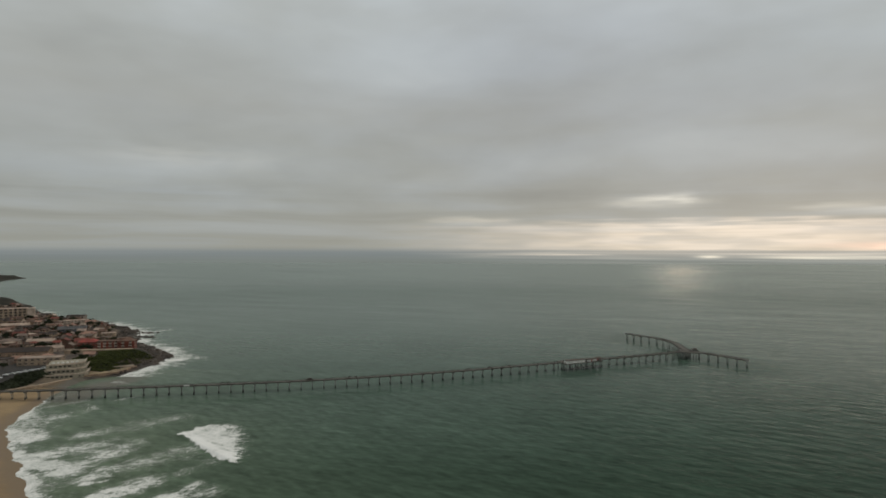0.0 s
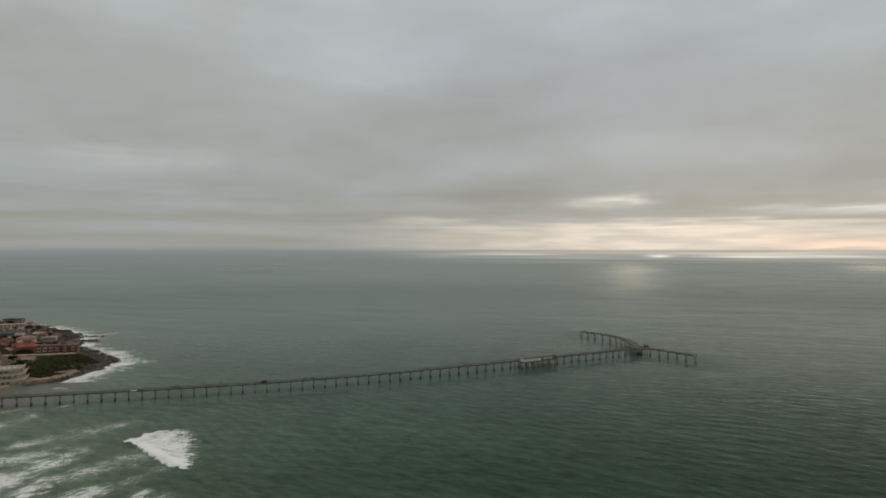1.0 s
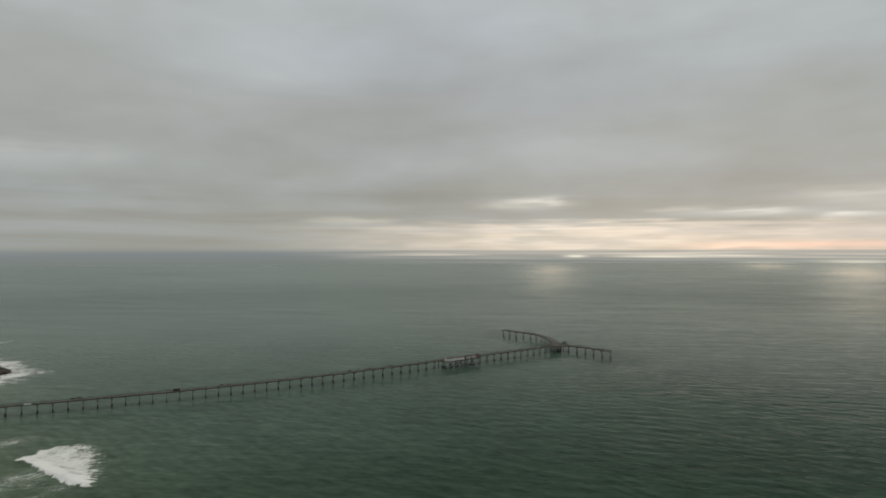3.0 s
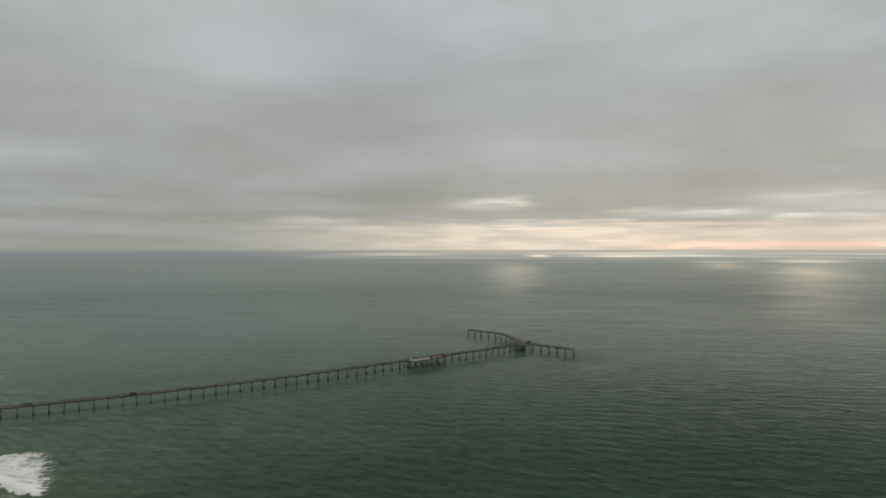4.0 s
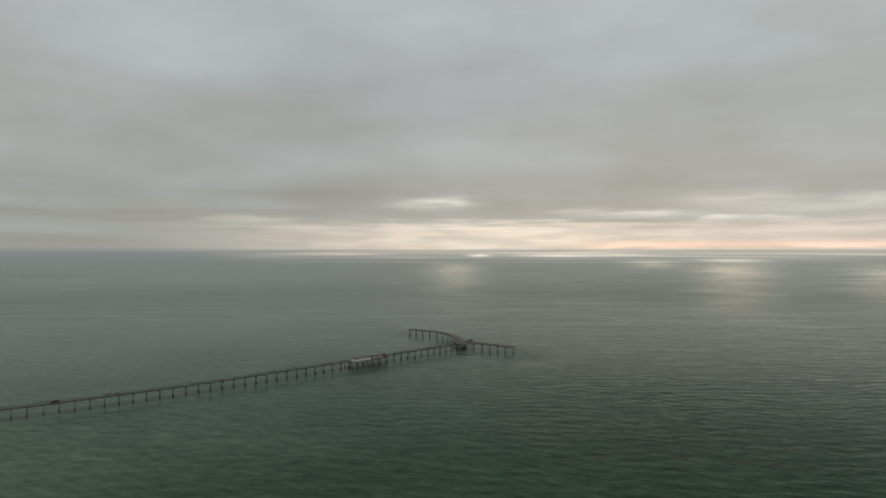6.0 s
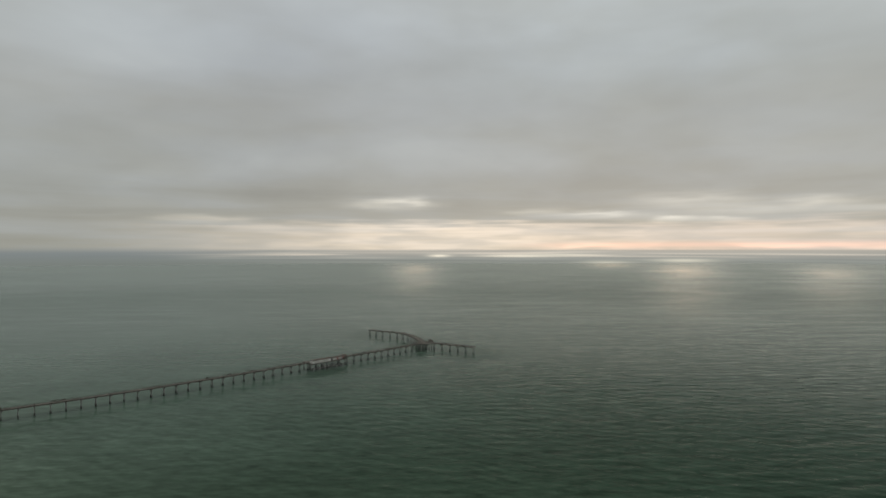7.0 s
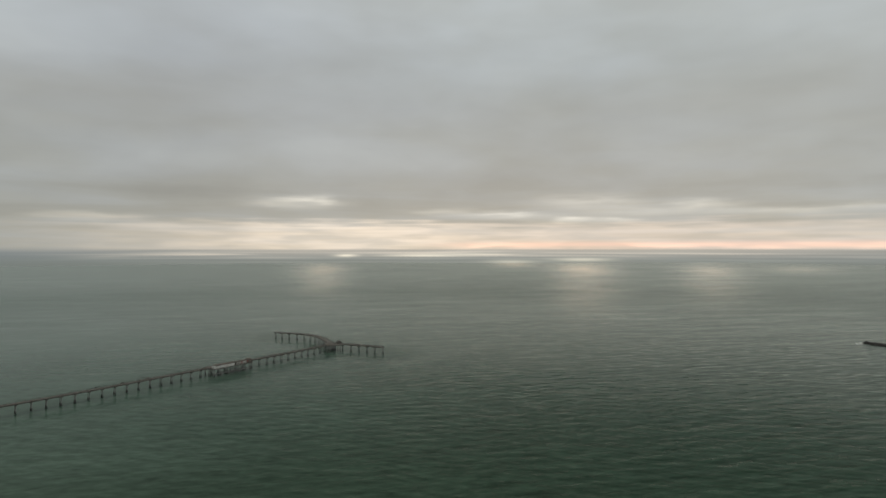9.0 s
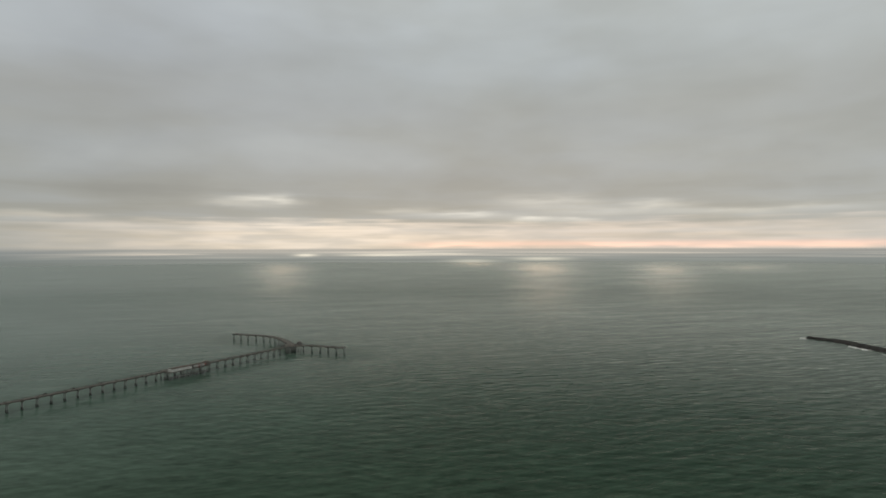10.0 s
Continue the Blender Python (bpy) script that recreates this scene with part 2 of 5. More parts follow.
def sea_material():
    m = bpy.data.materials.new("sea_water")
    m.use_nodes = True
    k = Nodes(m.node_tree)
    bsdf = m.node_tree.nodes["Principled BSDF"]
    at = k.add("ShaderNodeNewGeometry").outputs["Position"]
    turn = k.add("ShaderNodeVectorRotate")
    turn.rotation_type = "Z_AXIS"
    k.put(turn.inputs["Vector"], at)
    k.put(turn.inputs["Angle"], radians(22))
    sep = k.add("ShaderNodeSeparateXYZ")
    k.put(sep.inputs[0], turn.outputs[0])
    u, v, _ = sep.outputs

    def waves(length, run, seed, detail=3.0, twist=0.3):
        return k.noise(k.join(k.math("DIVIDE", u, run), k.math("DIVIDE", v, length), seed), 1.0, detail, 0.52, twist)
    swell = waves(34.0, 150.0, 2.0, 2.0)
    chop = waves(9.0, 17.0, 5.0, 2.5, 0.5)
    train = waves(18.0, 70.0, 6.0, 2.0, 0.3)
    ripple = k.times(waves(3.4, 6.5, 8.0, 2.5), k.ramp(k.length(at), 1000.0, 350.0))
    gust = k.noise(k.join(k.math("DIVIDE", u, 900.0), k.math("DIVIDE", v, 260.0), 4.0), 1.0, 4.0, 0.55, 0.6)
    calm = k.ramp(gust, 0.42, 0.66, 1.0, 0.62)
    lee = k.attribute("lee")
    calm = k.times(calm, k.minus(1.0, k.times(lee, 0.7)))

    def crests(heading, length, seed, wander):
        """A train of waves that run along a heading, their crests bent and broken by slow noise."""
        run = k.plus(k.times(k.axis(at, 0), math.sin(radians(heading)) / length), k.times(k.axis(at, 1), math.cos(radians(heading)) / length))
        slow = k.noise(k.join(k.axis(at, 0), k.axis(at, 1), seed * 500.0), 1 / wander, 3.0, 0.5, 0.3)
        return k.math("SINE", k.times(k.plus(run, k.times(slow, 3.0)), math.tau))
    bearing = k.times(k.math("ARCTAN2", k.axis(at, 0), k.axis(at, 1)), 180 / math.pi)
    # crossing trains make short crests; their light and dark faces are painted, not raised
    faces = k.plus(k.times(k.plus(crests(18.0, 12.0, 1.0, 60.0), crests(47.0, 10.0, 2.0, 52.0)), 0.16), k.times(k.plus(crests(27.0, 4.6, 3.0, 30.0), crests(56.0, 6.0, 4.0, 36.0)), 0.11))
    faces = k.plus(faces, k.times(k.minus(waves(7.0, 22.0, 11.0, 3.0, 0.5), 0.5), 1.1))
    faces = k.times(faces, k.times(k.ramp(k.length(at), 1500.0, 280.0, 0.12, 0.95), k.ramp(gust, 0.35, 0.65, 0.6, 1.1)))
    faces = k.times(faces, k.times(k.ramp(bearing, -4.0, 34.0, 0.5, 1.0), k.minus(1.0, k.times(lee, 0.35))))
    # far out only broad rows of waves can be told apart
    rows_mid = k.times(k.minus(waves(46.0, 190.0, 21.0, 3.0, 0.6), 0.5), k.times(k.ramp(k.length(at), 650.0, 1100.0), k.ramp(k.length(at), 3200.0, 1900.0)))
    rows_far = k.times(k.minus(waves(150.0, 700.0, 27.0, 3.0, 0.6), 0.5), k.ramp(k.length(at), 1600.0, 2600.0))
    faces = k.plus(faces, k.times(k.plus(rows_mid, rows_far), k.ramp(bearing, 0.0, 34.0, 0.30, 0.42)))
    # pools of light and glitter painted far out through gloss: bearing, dip, half widths, strength
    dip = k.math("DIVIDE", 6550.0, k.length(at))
    light_pool = glitter = 0.0
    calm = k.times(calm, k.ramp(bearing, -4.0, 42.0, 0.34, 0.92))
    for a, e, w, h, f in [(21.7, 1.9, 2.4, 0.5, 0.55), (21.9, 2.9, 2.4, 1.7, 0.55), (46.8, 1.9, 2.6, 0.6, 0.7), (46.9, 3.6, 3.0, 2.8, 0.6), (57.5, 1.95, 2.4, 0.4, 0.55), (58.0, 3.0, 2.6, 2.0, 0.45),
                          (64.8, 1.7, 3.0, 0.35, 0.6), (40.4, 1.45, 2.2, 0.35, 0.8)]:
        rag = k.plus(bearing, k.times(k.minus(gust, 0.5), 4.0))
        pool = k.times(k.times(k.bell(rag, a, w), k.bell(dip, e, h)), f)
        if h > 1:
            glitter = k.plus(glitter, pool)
        light_pool = k.plus(light_pool, k.times(pool, 0.35 if h > 1 else 1.0))
    calm = k.times(calm, k.minus(1.0, k.times(k.math("MINIMUM", light_pool, 1.0), 0.7)))
    height = k.plus(k.plus(k.times(swell, 3.0), k.times(train, 3.6)), k.plus(k.times(k.times(chop, 3.3), k.ramp(k.length(at), 1500.0, 420.0, 0.32, 1.0)), k.times(ripple, 1.1)))
    b = k.add("ShaderNodeBump")
    k.put(b.inputs["Strength"], 1.0)
    k.put(b.inputs["Distance"], calm)
    k.put(b.inputs["Height"], height)
    foam_at, shallow = k.attribute("foam"), k.attribute("shallow")
    body = k.mix(k.ramp(k.noise(at, 0.012, 4.0, 0.6, 0.8), 0.38, 0.64), (0.008, 0.026, 0.016, 1), (0.013, 0.035, 0.022, 1))
    # body colour shifts with bearing: paler green to the left, less so close in
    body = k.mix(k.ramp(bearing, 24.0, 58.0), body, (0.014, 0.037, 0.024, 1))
    left_pale = k.times(k.times(k.ramp(bearing, 58.0, -6.0), k.ramp(k.length(at), 280.0, 390.0, 0.4, 1.0)), k.ramp(k.noise(at, 0.008, 3.0, 0.5, 0.6), 0.3, 0.7, 0.7, 1.0))
    body = k.mix(k.times(left_pale, 0.85), body, (0.067, 0.104, 0.081, 1))
    body = k.mix(k.times(shallow, 0.9), body, (0.108, 0.138, 0.092, 1))
    # light and shade of the waves painted into the body colour
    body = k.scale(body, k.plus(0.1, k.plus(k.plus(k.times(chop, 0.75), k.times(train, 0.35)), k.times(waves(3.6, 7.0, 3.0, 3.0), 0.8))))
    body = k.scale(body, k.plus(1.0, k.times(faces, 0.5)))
    body = k.mix(k.attribute("silt"), body, (0.125, 0.11, 0.086, 1))
    # foam: torn lace, thick where the surf has just broken
    slant = k.add("ShaderNodeVectorRotate")
    slant.rotation_type = "Z_AXIS"
    k.put(slant.inputs["Vector"], at)
    k.put(slant.inputs["Angle"], radians(-50))
    across, onward = k.axis(slant.outputs[0], 0), k.axis(slant.outputs[0], 1)
    lace = k.noise(k.join(k.math("DIVIDE", across, 5.0), k.math("DIVIDE", onward, 2.0), 1.0), 1.0, 9.0, 0.72, 0.9)
    threads = k.noise(k.join(k.math("DIVIDE", across, 1.5), k.math("DIVIDE", onward, 1.0), 4.0), 1.0, 6.0, 0.72, 1.2)
    sheet = k.noise(at, 0.055, 5.0, 0.62, 0.8)
    lace = k.plus(k.plus(k.times(lace, 0.40), k.times(threads, 0.38)), k.times(sheet, 0.22))
    lace = k.plus(0.5, k.times(k.minus(lace, 0.5), 3.0))
    cut = k.minus(0.88, k.times(foam_at, 0.5))
    film = k.times(k.ramp(lace, k.minus(cut, 0.3), k.plus(cut, 0.25)), 0.34)
    foam = k.math("MAXIMUM", film, k.times(k.ramp(lace, k.minus(cut, 0.08), k.plus(cut, 0.14)), k.ramp(foam_at, 0.2, 1.1, 0.42, 1.0)))
    foam = k.times(foam, k.ramp(foam_at, 0.02, 0.3))
    # gloss: steep wave faces hide the flattest ones, so the sea mirrors less than a calm sheet would
    flat, rough = k.add("ShaderNodeFresnel"), k.add("ShaderNodeFresnel")
    for n in (flat, rough):
        k.put(n.inputs["IOR"], 1.333)
    k.put(rough.inputs["Normal"], b.outputs[0])
    mirror = k.plus(k.times(flat.outputs[0], 0.8), k.times(rough.outputs[0], 0.2))
    # gloss is raised in the painted light pools, and set by distance and bearing
    gloss = k.times(k.math("POWER", mirror, 2.0), k.plus(k.times(k.ramp(k.length(at), 280.0, 560.0, 1.02, 1.44), k.times(k.ramp(k.length(at), 540.0, 1700.0, 1.0, 0.48), k.ramp(k.length(at), 1900.0, 4600.0, 1.0, 0.88))), k.plus(k.times(light_pool, 0.5), k.times(glitter, 0.55))))
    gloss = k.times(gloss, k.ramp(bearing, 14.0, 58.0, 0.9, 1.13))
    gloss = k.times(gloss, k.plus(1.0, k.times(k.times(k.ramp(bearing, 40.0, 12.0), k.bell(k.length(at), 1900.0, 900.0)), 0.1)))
    # painted wave faces again, as stronger and weaker gloss
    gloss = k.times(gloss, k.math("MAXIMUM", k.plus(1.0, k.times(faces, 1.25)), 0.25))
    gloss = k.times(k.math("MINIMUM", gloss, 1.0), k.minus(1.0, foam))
    diffuse, shine, both = k.add("ShaderNodeBsdfDiffuse"), k.add("ShaderNodeBsdfGlossy"), k.add("ShaderNodeMixShader")
    froth = k.mix(k.ramp(k.plus(k.times(threads, 0.6), k.times(sheet, 0.4)), 0.40, 0.62), (0.52, 0.53, 0.49, 1), (0.84, 0.82, 0.78, 1))
    froth = k.mix(k.ramp(foam_at, 1.2, 1.75, 0.0, 0.8), froth, (0.86, 0.84, 0.81, 1))
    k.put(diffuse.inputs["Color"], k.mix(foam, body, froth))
    # warm light of the reflection painted into the gloss tint, by bearing and glitter
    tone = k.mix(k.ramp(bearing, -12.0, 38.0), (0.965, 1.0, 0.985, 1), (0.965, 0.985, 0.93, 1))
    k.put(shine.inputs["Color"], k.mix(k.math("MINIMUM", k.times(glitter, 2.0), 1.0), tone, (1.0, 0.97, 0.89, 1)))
    k.put(shine.inputs["Roughness"], k.math("MAXIMUM", k.minus(k.minus(0.27, k.times(light_pool, 0.2)), k.times(lee, 0.12)), 0.04))
    for n in (diffuse, shine):
        k.put(n.inputs["Normal"], b.outputs[0])
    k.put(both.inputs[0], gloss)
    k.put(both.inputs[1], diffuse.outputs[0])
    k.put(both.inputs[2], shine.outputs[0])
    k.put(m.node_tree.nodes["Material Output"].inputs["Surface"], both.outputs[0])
    m.node_tree.nodes.remove(bsdf)
    return m


M_SEA = sea_material()
M_CONCRETE = material("weathered_concrete", (0.052, 0.044, 0.037), 0.85, (0.032, 0.027, 0.023), 1.5, 0.15, vary=0.3)
M_DECK = material("worn_deck", (0.118, 0.108, 0.09), 0.85, (0.085, 0.076, 0.062), 1.2, 0.1, vary=0.15)
M_PILE = material("pile_concrete", (0.26, 0.255, 0.235), 0.8, (0.16, 0.16, 0.147), 1.0, 0.3, vary=0.3)
M_GROWTH = material("wet_growth", (0.06, 0.06, 0.054), 0.6, (0.034, 0.035, 0.032), 2.0, 0.5, vary=0.3)
M_RAIL = material("brown_rail_wood", (0.06, 0.046, 0.037), 0.8, (0.038, 0.029, 0.024), 2.0, 0.3, vary=0.2)
M_WHITE = material("white_paint", (0.78, 0.77, 0.73), 0.6, (0.62, 0.60, 0.55), 1.0, 0.3, vary=0.1)
M_ROOF_BROWN = material("brown_shingle", (0.092, 0.070, 0.055), 0.9, (0.06, 0.047, 0.039), 2.0, 0.2, vary=0.3)
M_RED = material("red_paint", (0.40, 0.075, 0.05), 0.7, (0.30, 0.06, 0.045), 1.0, 0.2)
M_SAND = material("beach_sand", (0.30, 0.205, 0.105), 0.95, (0.215, 0.145, 0.075), 0.8, 0.03, 0.05, 1.0, wet=(0.185, 0.125, 0.068))
M_EARTH = material("packed_earth", (0.15, 0.112, 0.072), 0.95, (0.075, 0.056, 0.038), 0.6, 0.06, wet=(0.095, 0.08, 0.058))
M_TERRACE = material("tan_terrace", (0.34, 0.26, 0.155), 0.95, (0.20, 0.145, 0.085), 0.6, 0.06)
M_ROCK = material("shore_rock", (0.080, 0.060, 0.044), 0.9, (0.032, 0.025, 0.020), 0.4, 0.06, 0.6, 0.5)
M_BOULDER = material("jetty_boulder", (0.050, 0.046, 0.040), 0.9, (0.026, 0.025, 0.022), 0.8, 0.1, vary=0.3)
M_GROUND = material("town_ground", (0.125, 0.090, 0.064), 0.95, (0.040, 0.029, 0.022), 0.4, 0.06)
M_ASPHALT = material("worn_asphalt", (0.036, 0.030, 0.025), 0.9, (0.022, 0.019, 0.016), 0.8, 0.08)
M_GRASS = material("bluff_scrub", (0.042, 0.038, 0.029), 0.95, (0.026, 0.024, 0.019), 0.5, 0.05, 0.5, 0.8, sheen=0.15)


# ---------------------------------------------------------------- mesh helpers
def box(bm, x0, x1, y0, y1, z0, z1, m=None):
    """An axis-aligned box, then moved by m. Returns its vertices."""
    vs = [bm.verts.new(p) for p in itertools.product((x0, x1), (y0, y1), (z0, z1))]
    for f in ((0, 1, 3, 2), (4, 6, 7, 5), (0, 4, 5, 1), (2, 3, 7, 6), (0, 2, 6, 4), (1, 5, 7, 3)):
        bm.faces.new([vs[i] for i in f])
    if m is not None:
        bmesh.ops.transform(bm, matrix=m, verts=vs)
    return vs


def bevel(bm, size):
    bmesh.ops.bevel(bm, geom=list(bm.edges), offset=size, segments=1, affect="EDGES", clamp_overlap=True)


def tube(bm, x, y, z0, z1, r0, r1, sides=8):
    lo = [bm.verts.new((x + r0 * math.cos(a), y + r0 * math.sin(a), z0)) for a in np.arange(sides) * math.tau / sides]
    hi = [bm.verts.new((x + r1 * math.cos(a), y + r1 * math.sin(a), z1)) for a in np.arange(sides) * math.tau / sides]
    for i in range(sides):
        bm.faces.new((lo[i], lo[(i + 1) % sides], hi[(i + 1) % sides], hi[i]))
    bm.faces.new(hi)
    bm.faces.new(lo[::-1])


def to_mesh(name, bm, *materials, smooth=False):
    bmesh.ops.recalc_face_normals(bm, faces=list(bm.faces))
    me = bpy.data.meshes.new(name)
    bm.to_mesh(me)
    bm.free()
    for m in materials:
        me.materials.append(m)
    if smooth:
        me.shade_smooth()
    return me


def part(name, bm, mat, parent, label="", m=None):
    """A bmesh, or a mesh already made, as one object under a thing or a part."""
    me = bm if isinstance(bm, bpy.types.Mesh) else to_mesh(name, bm, mat)
    ob = new(name, me)
    ob.parent = parent
    if m is not None:
        ob.matrix_basis = m
    if label:
        tagged(ob, label)
    return ob


def thing(name, m, label, category, group=""):
    ob = new(name)
    ob.empty_display_size = 0.5
    ob.matrix_basis = m
    return tagged(ob, label, category, group)


# ---------------------------------------------------------------- the coast
SHORE = [(40, 60), (-110, 190), (-189, 272), (-208, 293), (-243, 333), (-275, 369), (-284, 393), (-295, 428), (-302, 456), (-307, 482), (-313, 506),
         (-305, 518), (-289, 528), (-287, 559), (-281, 600), (-282, 622), (-306, 657), (-345, 698), (-369, 715), (-384, 748), (-402, 770), (-408, 803),
         (-460, 860), (-505, 893), (-552, 925), (-602, 938), (-645, 962), (-672, 991), (-706, 1040), (-780, 1126), (-850, 1200), (-1000, 1335), (-1420, 1600),
         (-1580, 1900), (-1490, 1985), (-1532, 2080), (-1572, 2232), (-1660, 2280), (-2100, 2500), (-3700, 4700)]
INLAND = [(-4800, 4700), (-4800, -4800), (1200, -4800), (1200, -900), (500, -330)]


def lumps(px, py, size, seed):
    """Smooth noise from -1 to 1 on arrays, by a few crossed waves."""
    rnd = np.random.RandomState(seed)
    out = np.zeros(px.shape)
    for i in range(9):
        a, ph, s = rnd.uniform(0, math.tau), rnd.uniform(0, math.tau), size * rnd.uniform(0.5, 1.8)
        out += np.sin((px * math.cos(a) + py * math.sin(a)) * math.tau / s + ph)
    return out / 4.5


def smooth(e0, e1, v):
    t = np.clip((v - e0) / (e1 - e0), 0, 1)
    return t * t * (3 - 2 * t)


def shore_distance(px, py):
    """Metres from the waterline, positive inland, for arrays of places."""
    pts = np.array(SHORE + INLAND, float)
    a, b = pts[:-1], pts[1:]
    best = np.full(px.shape, 1e9)
    for (ax, ay), (bx, by) in zip(a[:len(SHORE) - 1], b):
        dx, dy = bx - ax, by - ay
        h = np.clip(((px - ax) * dx + (py - ay) * dy) / (dx * dx + dy * dy), 0, 1)
        best = np.minimum(best, np.hypot(px - ax - h * dx, py - ay - h * dy))
    (ax, ay), (bx, by) = SHORE[0], INLAND[-1]
    h = np.clip(((px - ax) * (bx - ax) + (py - ay) * (by - ay)) / ((bx - ax) ** 2 + (by - ay) ** 2), 0, 1)
    best = np.minimum(best, np.hypot(px - ax - h * (bx - ax), py - ay - h * (by - ay)))
    inside = np.zeros(px.shape, bool)
    for (ax, ay), (bx, by) in zip(pts, np.roll(pts, -1, 0)):
        if ay != by:
            inside ^= ((ay > py) != (by > py)) & (px < (bx - ax) * (py - ay) / (by - ay) + ax)
    d = np.where(inside, best, -best)
    return d + np.where(np.abs(d) < 60, 2.2 * lumps(px, py, 26, 21) + 1.2 * lumps(px, py, 9, 22), 0.0) * smooth(60, 20, np.abs(d))


def land_height(px, py):
    d = shore_distance(px, py)
    beach = np.minimum(d * 0.05, 3.2) + smooth(70, 110, d) * 3.0
    shelf = smooth(-1, 3, d) * 2.6 + smooth(13, 34, d) * 4.4 - 0.3 + smooth(200, 900, d) * 9
    rough = lumps(px, py, 16, 3) * smooth(-6, 3, d) * smooth(40, 15, d)
    crag = smooth(-7, 9, d + 6 * lumps(px, py, 22, 4)) * 2.2 - 1.2 + 0.9 * rough + smooth(14, 36, d) * 5.6 + smooth(200, 900, d) * 9
    north = smooth(545, 575, py)
    z = beach * (1 - smooth(486, 500, py)) + smooth(486, 500, py) * (shelf * (1 - north) + crag * north)
    z = np.where(d < -18, -4.0, z)
    mound = np.exp(-(((px + 318) * 0.9 + (py - 588) * 0.2) / 36) ** 2 - ((py - 592) / 38) ** 2)
    z = z + 4.2 * mound * smooth(12, 30, d)
    hill = 17 * np.exp(-np.hypot((px + 699) / 20, (py - 1008) / 26) ** 3) + 14 * np.exp(-np.hypot((px + 858) / 52, (py - 1125) / 34) ** 3)
    headland = (np.exp(-np.hypot((px + 1625) / 62, (py - 2130) / 75) ** 2) * 11 + 3 * np.exp(-np.hypot((px + 1580) / 30, (py - 2200) / 40) ** 2)) * smooth(0, 22, d) * (1 + 0.25 * lumps(px, py, 40, 33))
    return z + hill * smooth(0, 20, d) + headland, d


def grid(name, xs, ys, height, keep=None):
    """A height field over the crossed lines xs and ys, as one mesh; returns it with its places."""
    gx, gy = np.meshgrid(np.array(xs, float), np.array(ys, float))
    gz = height(gx, gy)
    nx, ny = len(xs), len(ys)
    i = np.arange(nx * ny).reshape(ny, nx)
    quads = np.stack([i[:-1, :-1], i[:-1, 1:], i[1:, 1:], i[1:, :-1]], -1).reshape(-1, 4)
    if keep is not None:
        quads = quads[keep(gx, gy).ravel()[quads].any(1)]
    me = bpy.data.meshes.new(name)
    me.from_pydata(np.stack([gx, gy, gz], -1).reshape(-1, 3).tolist(), [], quads.tolist())
    me.shade_smooth()
    return me, gx.ravel(), gy.ravel(), gz.ravel(), quads


def lines(lo, a, b, hi, step, grow=1.16):
    """Grid lines: even between a and b, ever wider out to lo and hi."""
    mid = list(np.arange(a, b + step / 2, step))
    left, s = [], step
    while a - sum(left) - s * grow > lo:
        s *= grow
        left.append(s)
    down = list((a - np.cumsum(left))[::-1])
    right, s = [], step
    while b + sum(right) + s * grow < hi:
        s *= grow
        right.append(s)
    return [lo] + down + mid + list(b + np.cumsum(right)) + [hi]


# places where foam lies: ends of a stroke, its half widths there, thickness
SURF = [((-264, 361), (-262, 398), 9, 12, 0.85), ((-286, 423), (-268, 442), 4, 4, 0.5), ((-279, 395), (-251, 414), 6, 5, 0.6), ((-219, 362), (-179, 396), 8, 9, 0.62),
        ((-223, 321), (-199, 345), 9, 11, 0.88), ((-194, 300), (-184, 339), 8, 10, 0.86), ((-191, 332), (-181, 351), 6, 5, 0.66), ((-177, 293), (-150, 329), 7, 13, 0.7),
        ((-208, 312), (-190, 300), 8, 9, 0.95), ((-172, 303), (-152, 318), 9, 8, 0.62), ((-174, 286), (-165, 291), 2.5, 2, 0.9)]
OUTER_SURF = [((-157, 271), (-144, 288), 8, 8, 0.95), ((-127, 270), (-109, 277), 7, 6, 0.92), ((-121, 281), (-119, 288), 4, 3, 0.8), ((-133, 300), (-125, 317), 5, 6, 0.36),
              ((-205, 388), (-174, 401), 5, 5, 0.5), ((-244, 352), (-282, 398), 9, 12, 0.8), ((-212, 306), (-184, 278), 7, 7, 0.5), ((-250, 420), (-262, 432), 6, 7, 0.45)]
SPLASHES = [((-245, 444), (-236, 458), 2.5, 2.5, 0.6), ((-279, 506), (-266, 498), 3, 2.5, 0.6), ((-398, 812), (-380, 834), 4, 3, 1.1), ((819, 317), (806, 318), 4, 5, 0.95),
            ((812, 296), (794, 262), 2.5, 3, 0.6), ((787, 259), (772, 238), 4.5, 5.5, 1.05), ((768, 232), (740, 192), 3.0, 3.5, 0.75)]
FOAM = SURF + OUTER_SURF + SPLASHES
MAIN_LINE = [(-407.7, 433.6), (-305.3, 444.9), (-203.4, 462.0), (-102.4, 483.6), (-1.1, 515.6), (100.1, 557.0), (156.2, 580.4), (207.9, 602.4), (257.6, 626.0)]
SOUTH_LINE = [(259.9, 627.3), (263.0, 650.6), (266.5, 677.5), (265.6, 699.5), (259.0, 720.0), (247.1, 736.8), (236.3, 756.8)]
NORTH_LINE = [(262.0, 627.3), (272.2, 615.1), (284.0, 597.9), (296.7, 575.9)]
BREAKER = [(-163, 363), (-111, 314)]


def stroke(px, py, a, b, ra, rb):
    dx, dy = b[0] - a[0], b[1] - a[1]
    h = np.clip(((px - a[0]) * dx + (py - a[1]) * dy) / (dx * dx + dy * dy), 0, 1)
    return np.hypot(px - a[0] - h * dx, py - a[1] - h * dy) / (ra + (rb - ra) * h)


